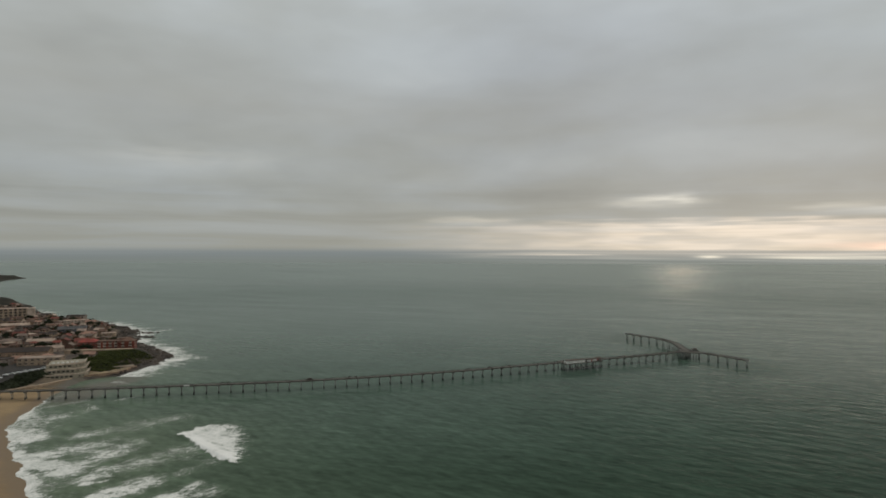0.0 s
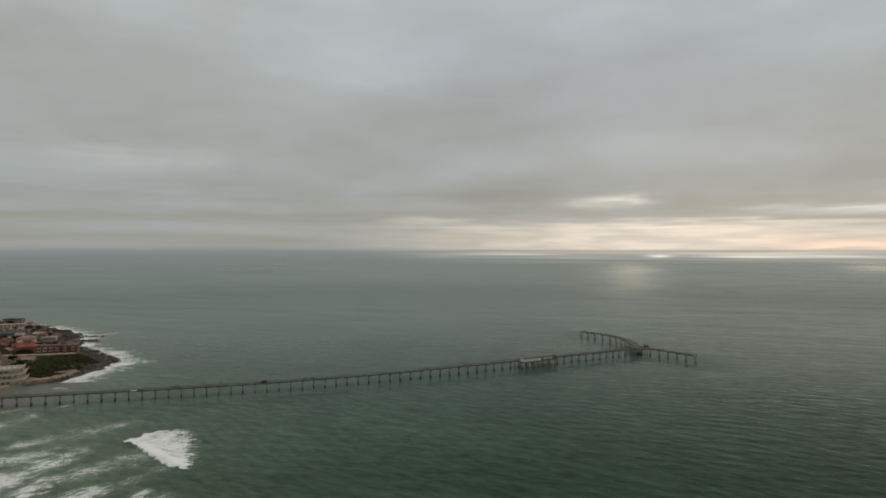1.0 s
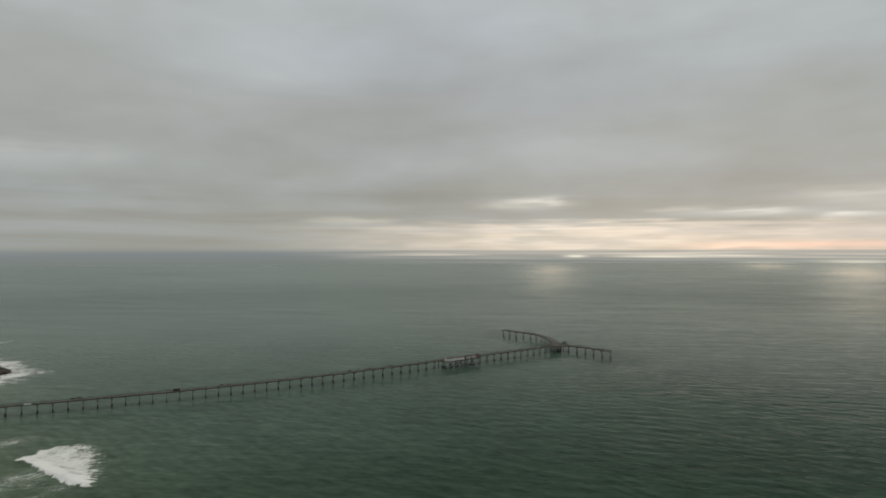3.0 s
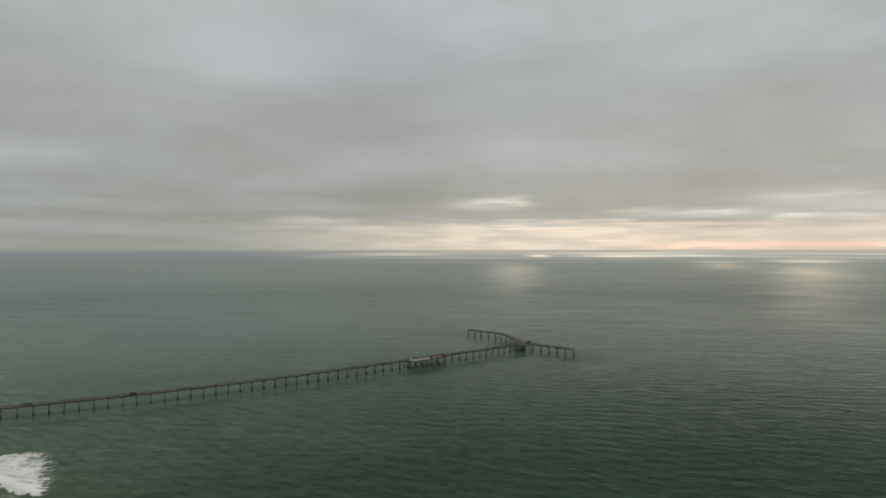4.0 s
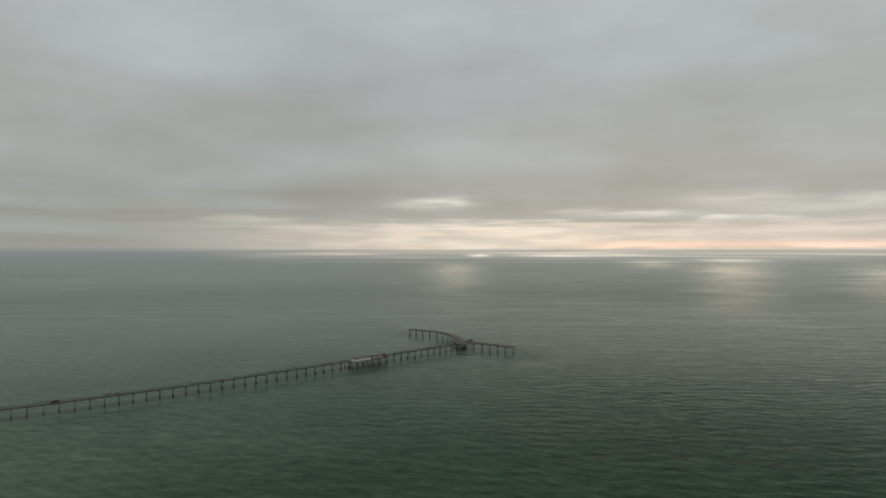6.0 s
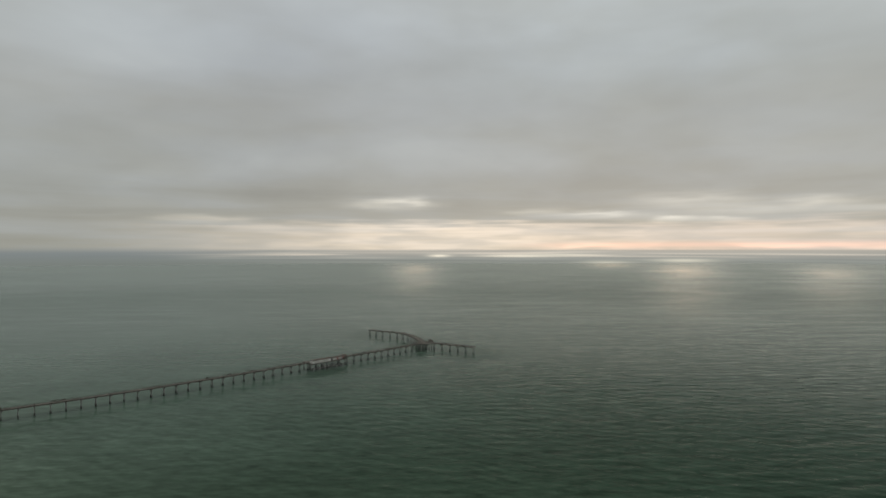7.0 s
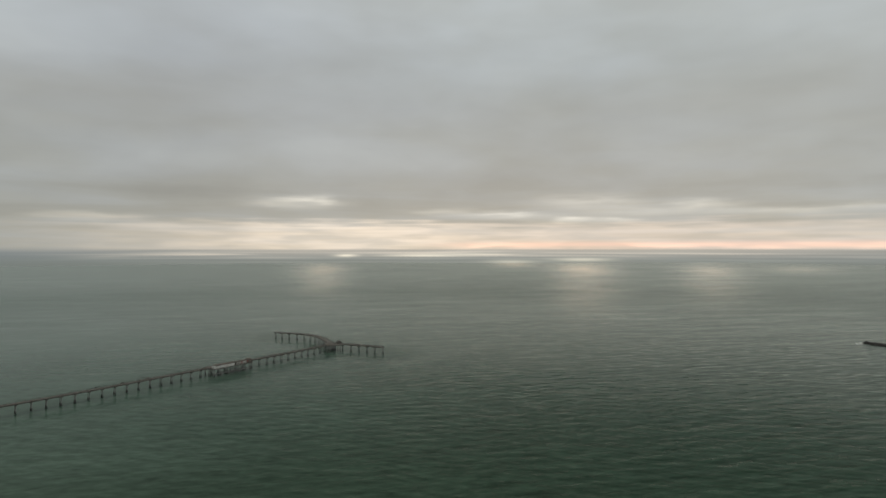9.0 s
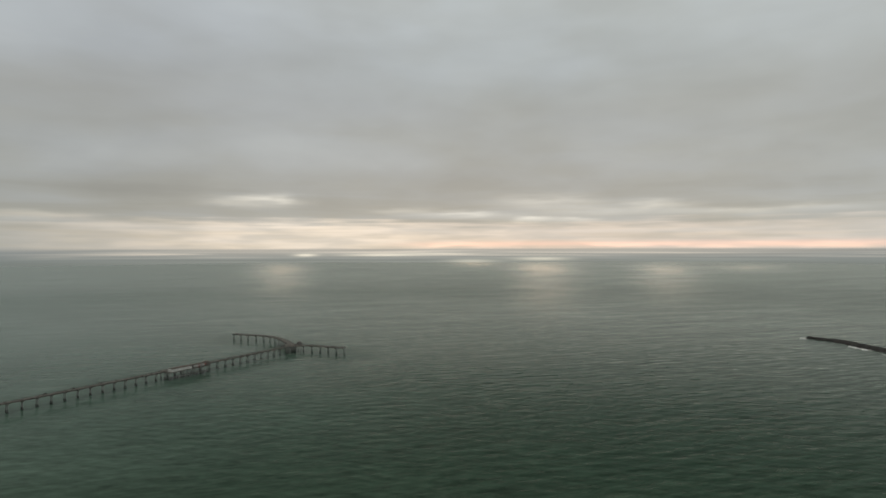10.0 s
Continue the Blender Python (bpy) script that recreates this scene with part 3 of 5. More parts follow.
def breaker_side(px, py):
    """How far behind the crest of the one big breaker a place lies, and how far along it (0 to 1)."""
    (ax, ay), (bx, by) = BREAKER[0], BREAKER[-1]
    dx, dy = bx - ax, by - ay
    n = math.hypot(dx, dy)
    along = ((px - ax) * dx + (py - ay) * dy) / n / n
    back = ((px - ax) * -dy + (py - ay) * dx) / n
    return back, along


def sea_height(px, py):
    back, along = breaker_side(px, py)
    on = smooth(-0.05, 0.12, along) * smooth(1.06, 0.9, along)
    crest = np.exp(-(np.clip(back, -99, 0) / 1.6) ** 2) * np.exp(-(np.clip(back, 0, 99) / 8) ** 2)
    return on * crest * 1.7


def make_sea():
    xs = sorted(set(lines(-4880, -440, -60, 4880, 2.0)) | set(np.arange(-57.0, 345.0, 3.0)) | set(np.arange(700.0, 850.0, 4.5)) | set(np.arange(-176.5, -95.0, 0.8)))
    ys = sorted(set(lines(-4880, 250, 960, 4880, 2.2)) | set(np.arange(150.0, 248.0, 3.0)) | set(np.arange(301.3, 403.0, 0.8)))
    me, px, py, pz, quads = grid("sea", xs, ys, sea_height)
    d = -shore_distance(px, py)
    wob = lumps(px, py, 30, 7)
    fray = lumps(px * 0.9 + py * 0.5, py * 1.6 - px * 0.9, 10, 17)
    foam = np.zeros(px.shape)
    for a, b, ra, rb, s in FOAM:
        foam = np.maximum(foam, s * smooth(2.1, 0.0, stroke(px, py, a, b, ra, rb) + 0.35 * wob + 0.3 * fray))
    # bores run up the beach: thick at their front, thinning out behind
    for a, b, ra, rb, s in SURF + OUTER_SURF:
        run = math.hypot(b[0] - a[0], b[1] - a[1])
        behind = ((px - a[0]) * (b[0] - a[0]) + (py - a[1]) * (b[1] - a[1])) / run + 3.0 * fray + 2.0 * wob
        foam = np.maximum(foam, s * 1.35 * smooth(1.5, 0.5, stroke(px, py, a, b, ra, rb) + 0.2 * fray) * smooth(-ra * 0.5 - 2.5, -ra * 0.5, behind) * smooth(run * 0.9 + 4, 0, behind))
    wash = 5 + 5 * wob + 3 * fray - 7 * smooth(415, 450, py)
    foam = np.maximum(foam, np.where(py < 472, np.maximum(smooth(wash + 8, wash - 4, d) * 1.25, smooth(wash + 22, wash, d) * 0.5), 0))
    rocky = 11 + 8 * lumps(px, py, 45, 11) + 10 * smooth(640, 600, py)
    foam = np.maximum(foam, np.where((py >= 525) & (py < 1100), smooth(rocky + 24, rocky - 14, d + 7 * fray) * 1.06, 0))
    back, along = breaker_side(px, py)
    width = np.interp(along, (-0.1, 0.0, 0.12, 0.36, 0.6, 0.8, 0.95, 1.02), (26, 35, 37, 32, 23, 15, 7, 3)) + 2.5 * lumps(px, py, 7, 15) + 2.5 * lumps(px, py, 3.5, 16)
    bow = 2.6 * np.clip(along * (1 - along) * 4, -1, 1) * np.clip(along - 0.35, -0.5, 0.5) * 2
    left = along + 0.0036 * np.clip(back, 0, 22) - 0.0050 * np.clip(back - 22, 0, 20) - 0.02 * lumps(px, py, 12, 19) - 0.015 * fray
    torn = 0.45 * lumps(px, py, 4.5, 41) + 0.35 * lumps(px, py, 2.4, 42)
    front = smooth(-0.6, 0.5, back + bow + 0.7 + torn) * smooth(-0.05, 0.02, left) * smooth(1.05, 0.98, along)
    foam = np.maximum(foam, front * np.clip(1.32 + 0.4 * smooth(9 + 3 * torn, 2, back) + 0.26 * lumps(px, py, 9, 43) - 0.62 * smooth(0.4, 1.1, np.clip(back, 0, 99) / np.maximum(width, 1)), 0, 1.75) * smooth(width + 5, width - 7, back))
    shallow = np.exp(-np.clip(d, 0, 1e4) / 75) * np.where(py < 560, 0.9, 0.3) + 0.2 * np.exp(-np.clip(d, 0, 1e4) / 240) + 0.22 * np.clip(foam, 0, 1) + 0.4 * np.exp(-(np.hypot(px + 190, py - 345) / 75) ** 2)
    silt = 0.85 * smooth(1.6, 0.2, stroke(px, py, (-288, 452), (-276, 508), 20, 20) + 0.3 * wob + 0.15 * fray)
    # the piles break the chop, so the water beside the pier lies smoother
    off = np.full(px.shape, 1e9)
    for knots in (MAIN_LINE, SOUTH_LINE, NORTH_LINE):
        for a, b in zip(knots, knots[1:]):
            off = np.minimum(off, stroke(px, py, a, b, 1.0, 1.0))
    lee = smooth(50, 16, off + 9 * wob) * smooth(10, 70, d) * smooth(0.9, 0.3, foam)
    for key, values in (("foam", foam), ("silt", silt), ("lee", lee), ("shallow", np.clip(shallow, 0, 1))):
        me.attributes.new(key, "FLOAT", "POINT").data.foreach_set("value", values.astype(np.float32))
    me.materials.append(M_SEA)
    tagged(new("water", me), "green-grey sea with low chop and surf", "sea", kind="structure")


make_sea()


def make_land():
    xs = sorted(set(lines(-4800, -1000, -170, 1150, 4.0)) | set(np.arange(-1770.5, -1480.0, 9.0)))
    ys = sorted(set(lines(-4800, 230, 1300, 4690, 4.4)) | set(np.arange(1900.5, 2310.0, 12.0)))
    me, px, py, pz, quads = grid("ground", xs, ys, lambda a, b: land_height(a, b)[0], lambda a, b: shore_distance(a, b) > -16)
    d = shore_distance(px, py)
    cx, cy, cd = (v[quads].mean(1) for v in (px, py, d))
    zone = np.full(len(quads), 3)
    green = (np.hypot((cx + 318) / 40, (cy - 580) / 48) < 1) & (cd > 14) & (cy > 533)
    zone[green] = 4
    zone[(cd < 15 + 6 * lumps(cx, cy, 20, 5)) & (cy > 560)] = 2
    zone[(cy <= 562) & (cy > 500) & (cd < 24) & ~green] = 5
    zone[(cy <= 562) & (cy > 512) & (cd < 6 + 3 * lumps(cx, cy, 14, 6))] = 2
    zone[(cy <= 500) & (cd < 62)] = 0
    zone[(cy > 482) & (cy <= 512) & (cd < 45)] = 1
    zone[(cy > 462) & (cy < 552) & (cd > 34) & (cd < 130)] = 6
    zone[cy > 1500] = 4
    zone[(cy > 985) & (cd < 150) & (cd > 5)] = 4
    for m in (M_SAND, M_EARTH, M_ROCK, M_GROUND, M_GRASS, M_TERRACE, M_ASPHALT):
        me.materials.append(m)
    me.attributes.new("inland", "FLOAT", "POINT").data.foreach_set("value", d.astype(np.float32))
    me.polygons.foreach_set("material_index", zone.astype(np.int32))
    tagged(new("ground", me), "sandy beach, low rocky shore and built-up land", "coast", kind="structure")


make_land()


# ---------------------------------------------------------------- the pier
DECK, BAY = 7.2, 9.274


def curve_through(knots, step, slip=((0, 0),)):
    """Places every step metres along a smooth line through the knots; slip shifts some along it, as (distance, shift)."""
    k = np.array(knots, float)
    k = np.vstack([2 * k[0] - k[1], k, 2 * k[-1] - k[-2]])
    pts = []
    for i in range(1, len(k) - 2):
        for t in np.linspace(0, 1, 24, endpoint=False):
            p0, p1, p2, p3 = k[i - 1:i + 3]
            pts.append(0.5 * (2 * p1 + (p2 - p0) * t + (2 * p0 - 5 * p1 + 4 * p2 - p3) * t * t + (3 * p1 - p0 - 3 * p2 + p3) * t ** 3))
    pts.append(k[-2])
    pts = np.array(pts)
    s = np.concatenate([[0], np.cumsum(np.hypot(*np.diff(pts, axis=0).T))])
    at = np.linspace(0, s[-1], round(s[-1] / step) + 1)
    at[1:-1] += np.interp(at[1:-1], *zip(*slip))
    return np.column_stack([np.interp(at, s, pts[:, 0]), np.interp(at, s, pts[:, 1])])


def sides(line, widths):
    """The left and right edges of a strip along a line."""
    d = np.gradient(line, axis=0)
    d /= np.hypot(d[:, 0], d[:, 1])[:, None]
    n = np.column_stack([-d[:, 1], d[:, 0]])
    w = np.asarray(widths)[:, None] / 2
    return line + n * w, line - n * w, d


def prism(bm, quad, z0, z1):
    """A slab over a four-cornered plan."""
    lo = [bm.verts.new((x, y, z0)) for x, y in quad]
    hi = [bm.verts.new((x, y, z1)) for x, y in quad]
    bm.faces.new(hi)
    bm.faces.new(lo[::-1])
    for i in range(4):
        j = (i + 1) % 4
        bm.faces.new((lo[i], lo[j], hi[j], hi[i]))


def beam(bm, a, b, z0, z1, thick):
    """A straight bar from place a to place b."""
    d = np.subtract(b, a)
    n = np.array([-d[1], d[0]]) / max(1e-6, math.hypot(*d)) * thick / 2
    prism(bm, (a - n, b - n, b + n, a + n), z0, z1)


def lathe(bm, profile, sides=8):
    """One closed turned body from (radius, height) pairs, bottom first. Returns the rings of faces between them."""
    rings = [[bm.verts.new((r * math.cos(a), r * math.sin(a), z)) for a in np.arange(sides) * math.tau / sides] for r, z in profile]
    bands = [[bm.faces.new((lo[i], lo[(i + 1) % sides], hi[(i + 1) % sides], hi[i])) for i in range(sides)] for lo, hi in zip(rings, rings[1:])]
    bm.faces.new(rings[0][::-1])
    bm.faces.new(rings[-1])
    return bands


def pile_meshes():
    """A pale concrete pile, and the dark sleeve of wet growth round its foot."""
    bm = bmesh.new()
    lathe(bm, [(0.31, -5.0), (0.27, DECK - 1.45)])
    shell = bmesh.new()
    lathe(shell, [(0.40, -2.0), (0.47, -0.8), (0.43, 1.2), (0.33, 2.0)])
    return to_mesh("column", bm, M_PILE), to_mesh("growth", shell, M_GROWTH)


def cap_mesh(length):
    bm = bmesh.new()
    box(bm, -length / 2, length / 2, -0.5, 0.5, DECK - 1.45, DECK - 0.625)
    bevel(bm, 0.08)
    return to_mesh("bent", bm, M_PILE)


PILE, GROWTH = pile_meshes()


def pile(m):
    """One pile of the pier with its sleeve."""
    part("growth", GROWTH, None, part("column", PILE, None, pier, m=m))


CAPS = {}


def bent(parent, at, along, width, piles):
    """One row of piles across the pier with its cap beam."""
    w = round(width, 1)
    if w not in CAPS:
        CAPS[w] = cap_mesh(w)
    m = pose(at[0], at[1], 0, 0, 0, math.degrees(math.atan2(along[1], along[0])) - 90)
    part("bent", CAPS[w], None, parent, m=m)
    for u in np.linspace(-0.5, 0.5, piles) * min(width - 1.3, 1.9):
        pile(m @ pose(u, random.uniform(-0.15, 0.15), 0, random.uniform(-0.8, 0.8), random.uniform(-0.8, 0.8), random.uniform(0, 90)))


def railing(parent, a, b, gaps=()):
    """One bay of railing from a to b: posts, a broad top rail and two thin ones."""
    bm = bmesh.new()
    a, b = np.array(a), np.array(b)
    for h in np.linspace(0, 1, 5)[:-1]:
        p = a + (b - a) * h
        box(bm, p[0] - 0.05, p[0] + 0.05, p[1] - 0.05, p[1] + 0.05, DECK, DECK + 1.0)
    for z, t in ((0.96, 0.09), (0.5, 0.05)):
        beam(bm, a, b, DECK + z, DECK + z + t, 0.12 if z > 0.9 else 0.05)
    part("railing", bm, M_RAIL, parent)


def strip(parent, line, widths, open_left=(), open_right=(), piles=3, spans=None):
    """A run of pier: deck slab, edge beams, railings and a bent at every bay."""
    left, right, d = sides(line, widths)
    for i in range(len(line) - 1):
        bm = bmesh.new()
        gap = 0.012
        l0, l1, r0, r1 = left[i] + (left[i + 1] - left[i]) * gap, left[i + 1], right[i] + (right[i + 1] - right[i]) * gap, right[i + 1]
        prism(bm, (r0, r1, l1, l0), DECK - 0.35, DECK)
        part("deck_slab", bm, M_DECK, parent)
        for edge, (p, q) in enumerate(((l0, l1), (r0, r1))):
            n = (line[i] - p) / math.hypot(*(line[i] - p))
            bm = bmesh.new()
            beam(bm, p + n * 0.32, q + n * 0.32, DECK - 0.62, DECK - 0.352, 0.6)
            beam(bm, p + n * 0.2, q + n * 0.2, DECK + 0.002, DECK + 0.16, 0.28)
            part("edge_beam", bm, M_CONCRETE, parent)
            if i not in (open_left, open_right)[edge]:
                railing(parent, p + n * 0.2, q + n * 0.2)
    for i in range(len(line)):
        bent(parent, line[i], d[i], widths[i] - 0.3, piles)
    return left, right, d


pier = thing("pier", pose(0, 0, 0), "long weathered concrete fishing pier on dark piles, ending in a T", "pier")
# the root lies over the beach; the head stands at the T
MAIN = curve_through(MAIN_LINE, BAY, ((150, 2.0), (250, 0.6), (290, -0.9), (360, -1.7), (420, -1.1), (465, 0.2), (500, 1.2), (580, 0.0)))
strip(pier, MAIN, np.full(len(MAIN), 4.8), piles=2)
SOUTH = curve_through(SOUTH_LINE, 11.9)
strip(pier, SOUTH, 6.2 + 0.6 * np.exp(-((np.arange(len(SOUTH)) - 3.5) / 2.5) ** 2), piles=2)
NORTH = curve_through(NORTH_LINE, 10.6)
strip(pier, NORTH, np.full(len(NORTH), 6.6), piles=2)

# the head: a broad slab on many piles where the three arms meet
head_bm = bmesh.new()
prism(head_bm, ((250.9, 619.1), (267.1, 616.0), (272.2, 632.3), (254.0, 637.3)), DECK - 0.9, DECK + 0.004)
part("head_slab", head_bm, M_DECK, pier)
for hx, hy in itertools.product((254.1, 260.1, 266.2), (620.1, 627.0, 633.3)):
    pile(pose(hx + random.uniform(-0.4, 0.4), hy + random.uniform(-0.4, 0.4), 0))

# the platform of the cafe, on the side towards the open bay
i0 = int(np.argmin(np.hypot(MAIN[:, 0] - 117.6, MAIN[:, 1] - 562.9)))
CAFE_A, CAFE_B = MAIN[i0], MAIN[i0 + 5]
cafe_dir = (CAFE_B - CAFE_A) / math.hypot(*(CAFE_B - CAFE_A))
cafe_turn = math.degrees(math.atan2(cafe_dir[1], cafe_dir[0]))
CAFE = pose(CAFE_A[0], CAFE_A[1], 0, 0, 0, cafe_turn)
platform_bm = bmesh.new()
box(platform_bm, -1.5, 40, -9.0, -3.1, DECK - 0.9, DECK + 0.002)
box(platform_bm, -1.5, 40, 3.1, 6.5, DECK - 0.9, DECK + 0.002)
bevel(platform_bm, 0.05)
part("cafe_platform", platform_bm, M_DECK, pier, m=CAFE)
for u, v in itertools.product(np.linspace(-0.5, 39, 7), (-8.3, -5.4, 5.6)):
    pile(CAFE @ pose(u + random.uniform(-0.3, 0.3), v, 0.6))
for v in (-8.3, -5.6):
    brace_bm = bmesh.new()
    box(brace_bm, -1, 39.6, v - 0.2, v + 0.2, 1.8, 2.2)
    part("brace", brace_bm, M_PILE, pier, m=CAFE)


# ---------------------------------------------------------------- what stands on the pier
M_GLASS = bpy.data.materials.new("dark_glass")
M_GLASS.use_nodes = True
M_GLASS.node_tree.nodes["Principled BSDF"].inputs["Base Color"].default_value = (0.022, 0.026, 0.028, 1)
M_GLASS.node_tree.nodes["Principled BSDF"].inputs["Roughness"].default_value = 0.12
M_DARK_METAL = material("dark_metal", (0.06, 0.06, 0.06), 0.5, (0.04, 0.035, 0.03), 2.0, 0.4, metal=0.6)


def window(parent, m, w, h, frame_mat):
    """A window set on a wall: frame, sill and a recessed dark pane. It faces -y of m, its middle at m."""
    bm = bmesh.new()
    t = 0.12
    box(bm, -w / 2, w / 2, -0.06, 0.04, h / 2 - t, h / 2)
    box(bm, -w / 2, w / 2, -0.14, 0.04, -h / 2 - 0.02, -h / 2 + t)
    box(bm, -w / 2, -w / 2 + t, -0.06, 0.04, -h / 2 + t, h / 2 - t)
    box(bm, w / 2 - t, w / 2, -0.06, 0.04, -h / 2 + t, h / 2 - t)
    box(bm, -0.04, 0.04, -0.05, 0.04, -h / 2 + t, h / 2 - t)
    ob = part("window", bm, frame_mat, parent, m=m)
    bm = bmesh.new()
    box(bm, -w / 2 + t, w / 2 - t, -0.022, 0.03, -h / 2 + t, h / 2 - t)
    part("pane", bm, M_GLASS, ob)
    return ob


WINDOWS = {}


def window_copy(parent, m, w, h, frame_mat):
    """Further windows of one size share their meshes."""
    key = (w, h, frame_mat.name)
    if key not in WINDOWS:
        WINDOWS[key] = window(parent, m, w, h, frame_mat)
        return
    first = WINDOWS[key]
    ob = part("window", first.data, None, parent, m=m)
    part("pane", first.children[0].data, None, ob)


def gable(bm, w, d, z, rise, over, thick=0.25):
    """A pitched roof, its ridge along x."""
    for side in (-1, 1):
        y0, y1 = side * (d / 2 + over), 0.0
        drop = over * rise / (d / 2)
        vs = []
        for x in (-w / 2 - over, w / 2 + over):
            for y, zz in ((y0, z - drop), (y1, z + rise)):
                vs += [bm.verts.new((x, y, zz)), bm.verts.new((x, y, zz + thick))]
        for f in ((0, 2, 6, 4), (1, 5, 7, 3), (0, 1, 3, 2), (4, 6, 7, 5), (0, 4, 5, 1), (2, 3, 7, 6)):
            bm.faces.new([vs[i] for i in f])


def gable_ends(bm, w, d, z, rise):
    for x in (-w / 2 + 0.02, w / 2 - 0.02):
        vs = [bm.verts.new(p) for p in ((x, -d / 2, z), (x, d / 2, z), (x, 0, z + rise))]
        bm.faces.new(vs)


def hip(bm, w, d, z, rise, over):
    r = max(0.2, (w - d) / 2)
    lo = [bm.verts.new((sx * (w / 2 + over), sy * (d / 2 + over), z - 0.2)) for sx, sy in ((-1, -1), (1, -1), (1, 1), (-1, 1))]
    mid = [bm.verts.new((v.co.x, v.co.y, z + 0.05)) for v in lo]
    a, b = bm.verts.new((-r, 0, z + rise)), bm.verts.new((r, 0, z + rise))
    bm.faces.new(lo[::-1])
    for i in range(4):
        bm.faces.new((lo[i], lo[(i + 1) % 4], mid[(i + 1) % 4], mid[i]))
    bm.faces.new((mid[0], mid[1], b, a))
    bm.faces.new((mid[2], mid[3], a, b))
    bm.faces.new((mid[1], mid[2], b))
    bm.faces.new((mid[3], mid[0], a))


def flat_roof(bm, w, d, z):
    box(bm, -w / 2 + 0.1, w / 2 - 0.1, -d / 2 + 0.1, d / 2 - 0.1, z, z + 0.2)
    for x0, x1, y0, y1 in ((-w / 2 - 0.15, w / 2 + 0.15, -d / 2 - 0.15, -d / 2 + 0.1), (-w / 2 - 0.15, w / 2 + 0.15, d / 2 - 0.1, d / 2 + 0.15),
                           (-w / 2 - 0.15, -w / 2 + 0.1, -d / 2 + 0.1, d / 2 - 0.1), (w / 2 - 0.1, w / 2 + 0.15, -d / 2 + 0.1, d / 2 - 0.1)):
        box(bm, x0, x1, y0, y1, z - 0.15, z + 0.55)


M_CAFE = material("weathered_white_boards", (0.72, 0.71, 0.67), 0.7, (0.52, 0.5, 0.46), 1.2, 0.35)


def cafe():
    """The long low cafe on the platform: white wall towards the bay, brown roof."""
    ob = thing("pier_cafe", CAFE @ pose(0, 0, DECK), "long low white cafe with brown pitched roof on pier platform", "cafe")
    bm = bmesh.new()
    box(bm, 0.0, 20.0, -8.9, -3.4, 0.02, 2.3)
    part("wall", bm, M_CAFE, ob, "whitewashed long wall")
    bm = bmesh.new()
    gable(bm, 20.0, 5.5, 2.3, 0.75, 0.15)
    bmesh.ops.transform(bm, matrix=pose(10.0, -6.15, 0), verts=list(bm.verts))
    part("roof", bm, M_ROOF_BROWN, ob, "brown shingle roof")
    bm = bmesh.new()
    box(bm, 22.6, 34.0, -8.4, -3.6, 0.02, 2.1)
    part("wall", bm, M_CAFE, ob, "white lower wing")
    bm = bmesh.new()
    gable(bm, 11.4, 4.8, 2.1, 0.7, 0.15)
    bmesh.ops.transform(bm, matrix=pose(28.3, -6.0, 0), verts=list(bm.verts))
    part("roof", bm, M_ROOF_BROWN, ob, "brown shingle roof")
    bm = bmesh.new()
    box(bm, 20.05, 22.55, -8.0, -3.8, 0.02, 2.4)
    part("porch", bm, M_RAIL, ob, "brown porch between the wings")
    bm = bmesh.new()
    box(bm, 35.0, 39.5, -7.8, -3.8, 0.02, 2.3)
    part("wall", bm, material("grey_boards", (0.22, 0.2, 0.175), 0.85, (0.14, 0.125, 0.11), 2.0, 0.3), ob, "grey boarded shed")
    bm = bmesh.new()
    gable(bm, 4.5, 4.0, 2.3, 1.1, 0.3)
    bmesh.ops.transform(bm, matrix=pose(37.25, -5.8, 0), verts=list(bm.verts))
    part("roof", bm, M_ROOF_BROWN, ob)
    for x in (2.5, 6.0, 9.5, 13.0, 16.5):
        window_copy(ob, pose(x, -8.9, 1.3), 1.1, 0.6, M_CAFE)
    for x in (25.0, 31.5):
        window_copy(ob, pose(x, -8.4, 1.2), 1.2, 0.6, M_CAFE)
    bm = bmesh.new()
    box(bm, 27.6, 28.9, -8.46, -8.3, 0.05, 2.1)
    part("door", bm, M_RED, ob, "red door")
    bm = bmesh.new()
    box(bm, 34.2, 35.4, -8.75, -8.6, 0.9, 2.2)
    box(bm, 34.25, 34.35, -8.7, -8.6, 0.0, 0.9)
    box(bm, 35.25, 35.35, -8.7, -8.6, 0.0, 0.9)
    part("sign_panel", bm, M_RED, ob, "plain red panel on two posts")


cafe()


def platform_rail():
    ob = thing("platform_railing", CAFE, "brown wooden railing round the cafe platform", "railing")
    for u in np.arange(20.6, 39.9, 2.2):
        bm = bmesh.new()
        box(bm, u - 0.08, u + 0.08, -8.96, -8.8, DECK, DECK + 1.05)
        part("post", bm, M_RAIL, ob)
    for z in (0.4, 0.95):
        bm = bmesh.new()
        box(bm, 20.5, 39.8, -8.94, -8.82, DECK + z, DECK + z + 0.1)
        part("rail", bm, M_RAIL, ob)


platform_rail()


def on_pier(x):
    """A place on the deck at a given x, with the deck's direction there."""
    i = int(np.argmin(np.abs(MAIN[:, 0] - x)))
    i = min(max(i, 1), len(MAIN) - 2)
    d = MAIN[i + 1] - MAIN[i - 1]
    y = np.interp(x, MAIN[:, 0], MAIN[:, 1])
    return pose(x, y, DECK, 0, 0, math.degrees(math.atan2(d[1], d[0])))


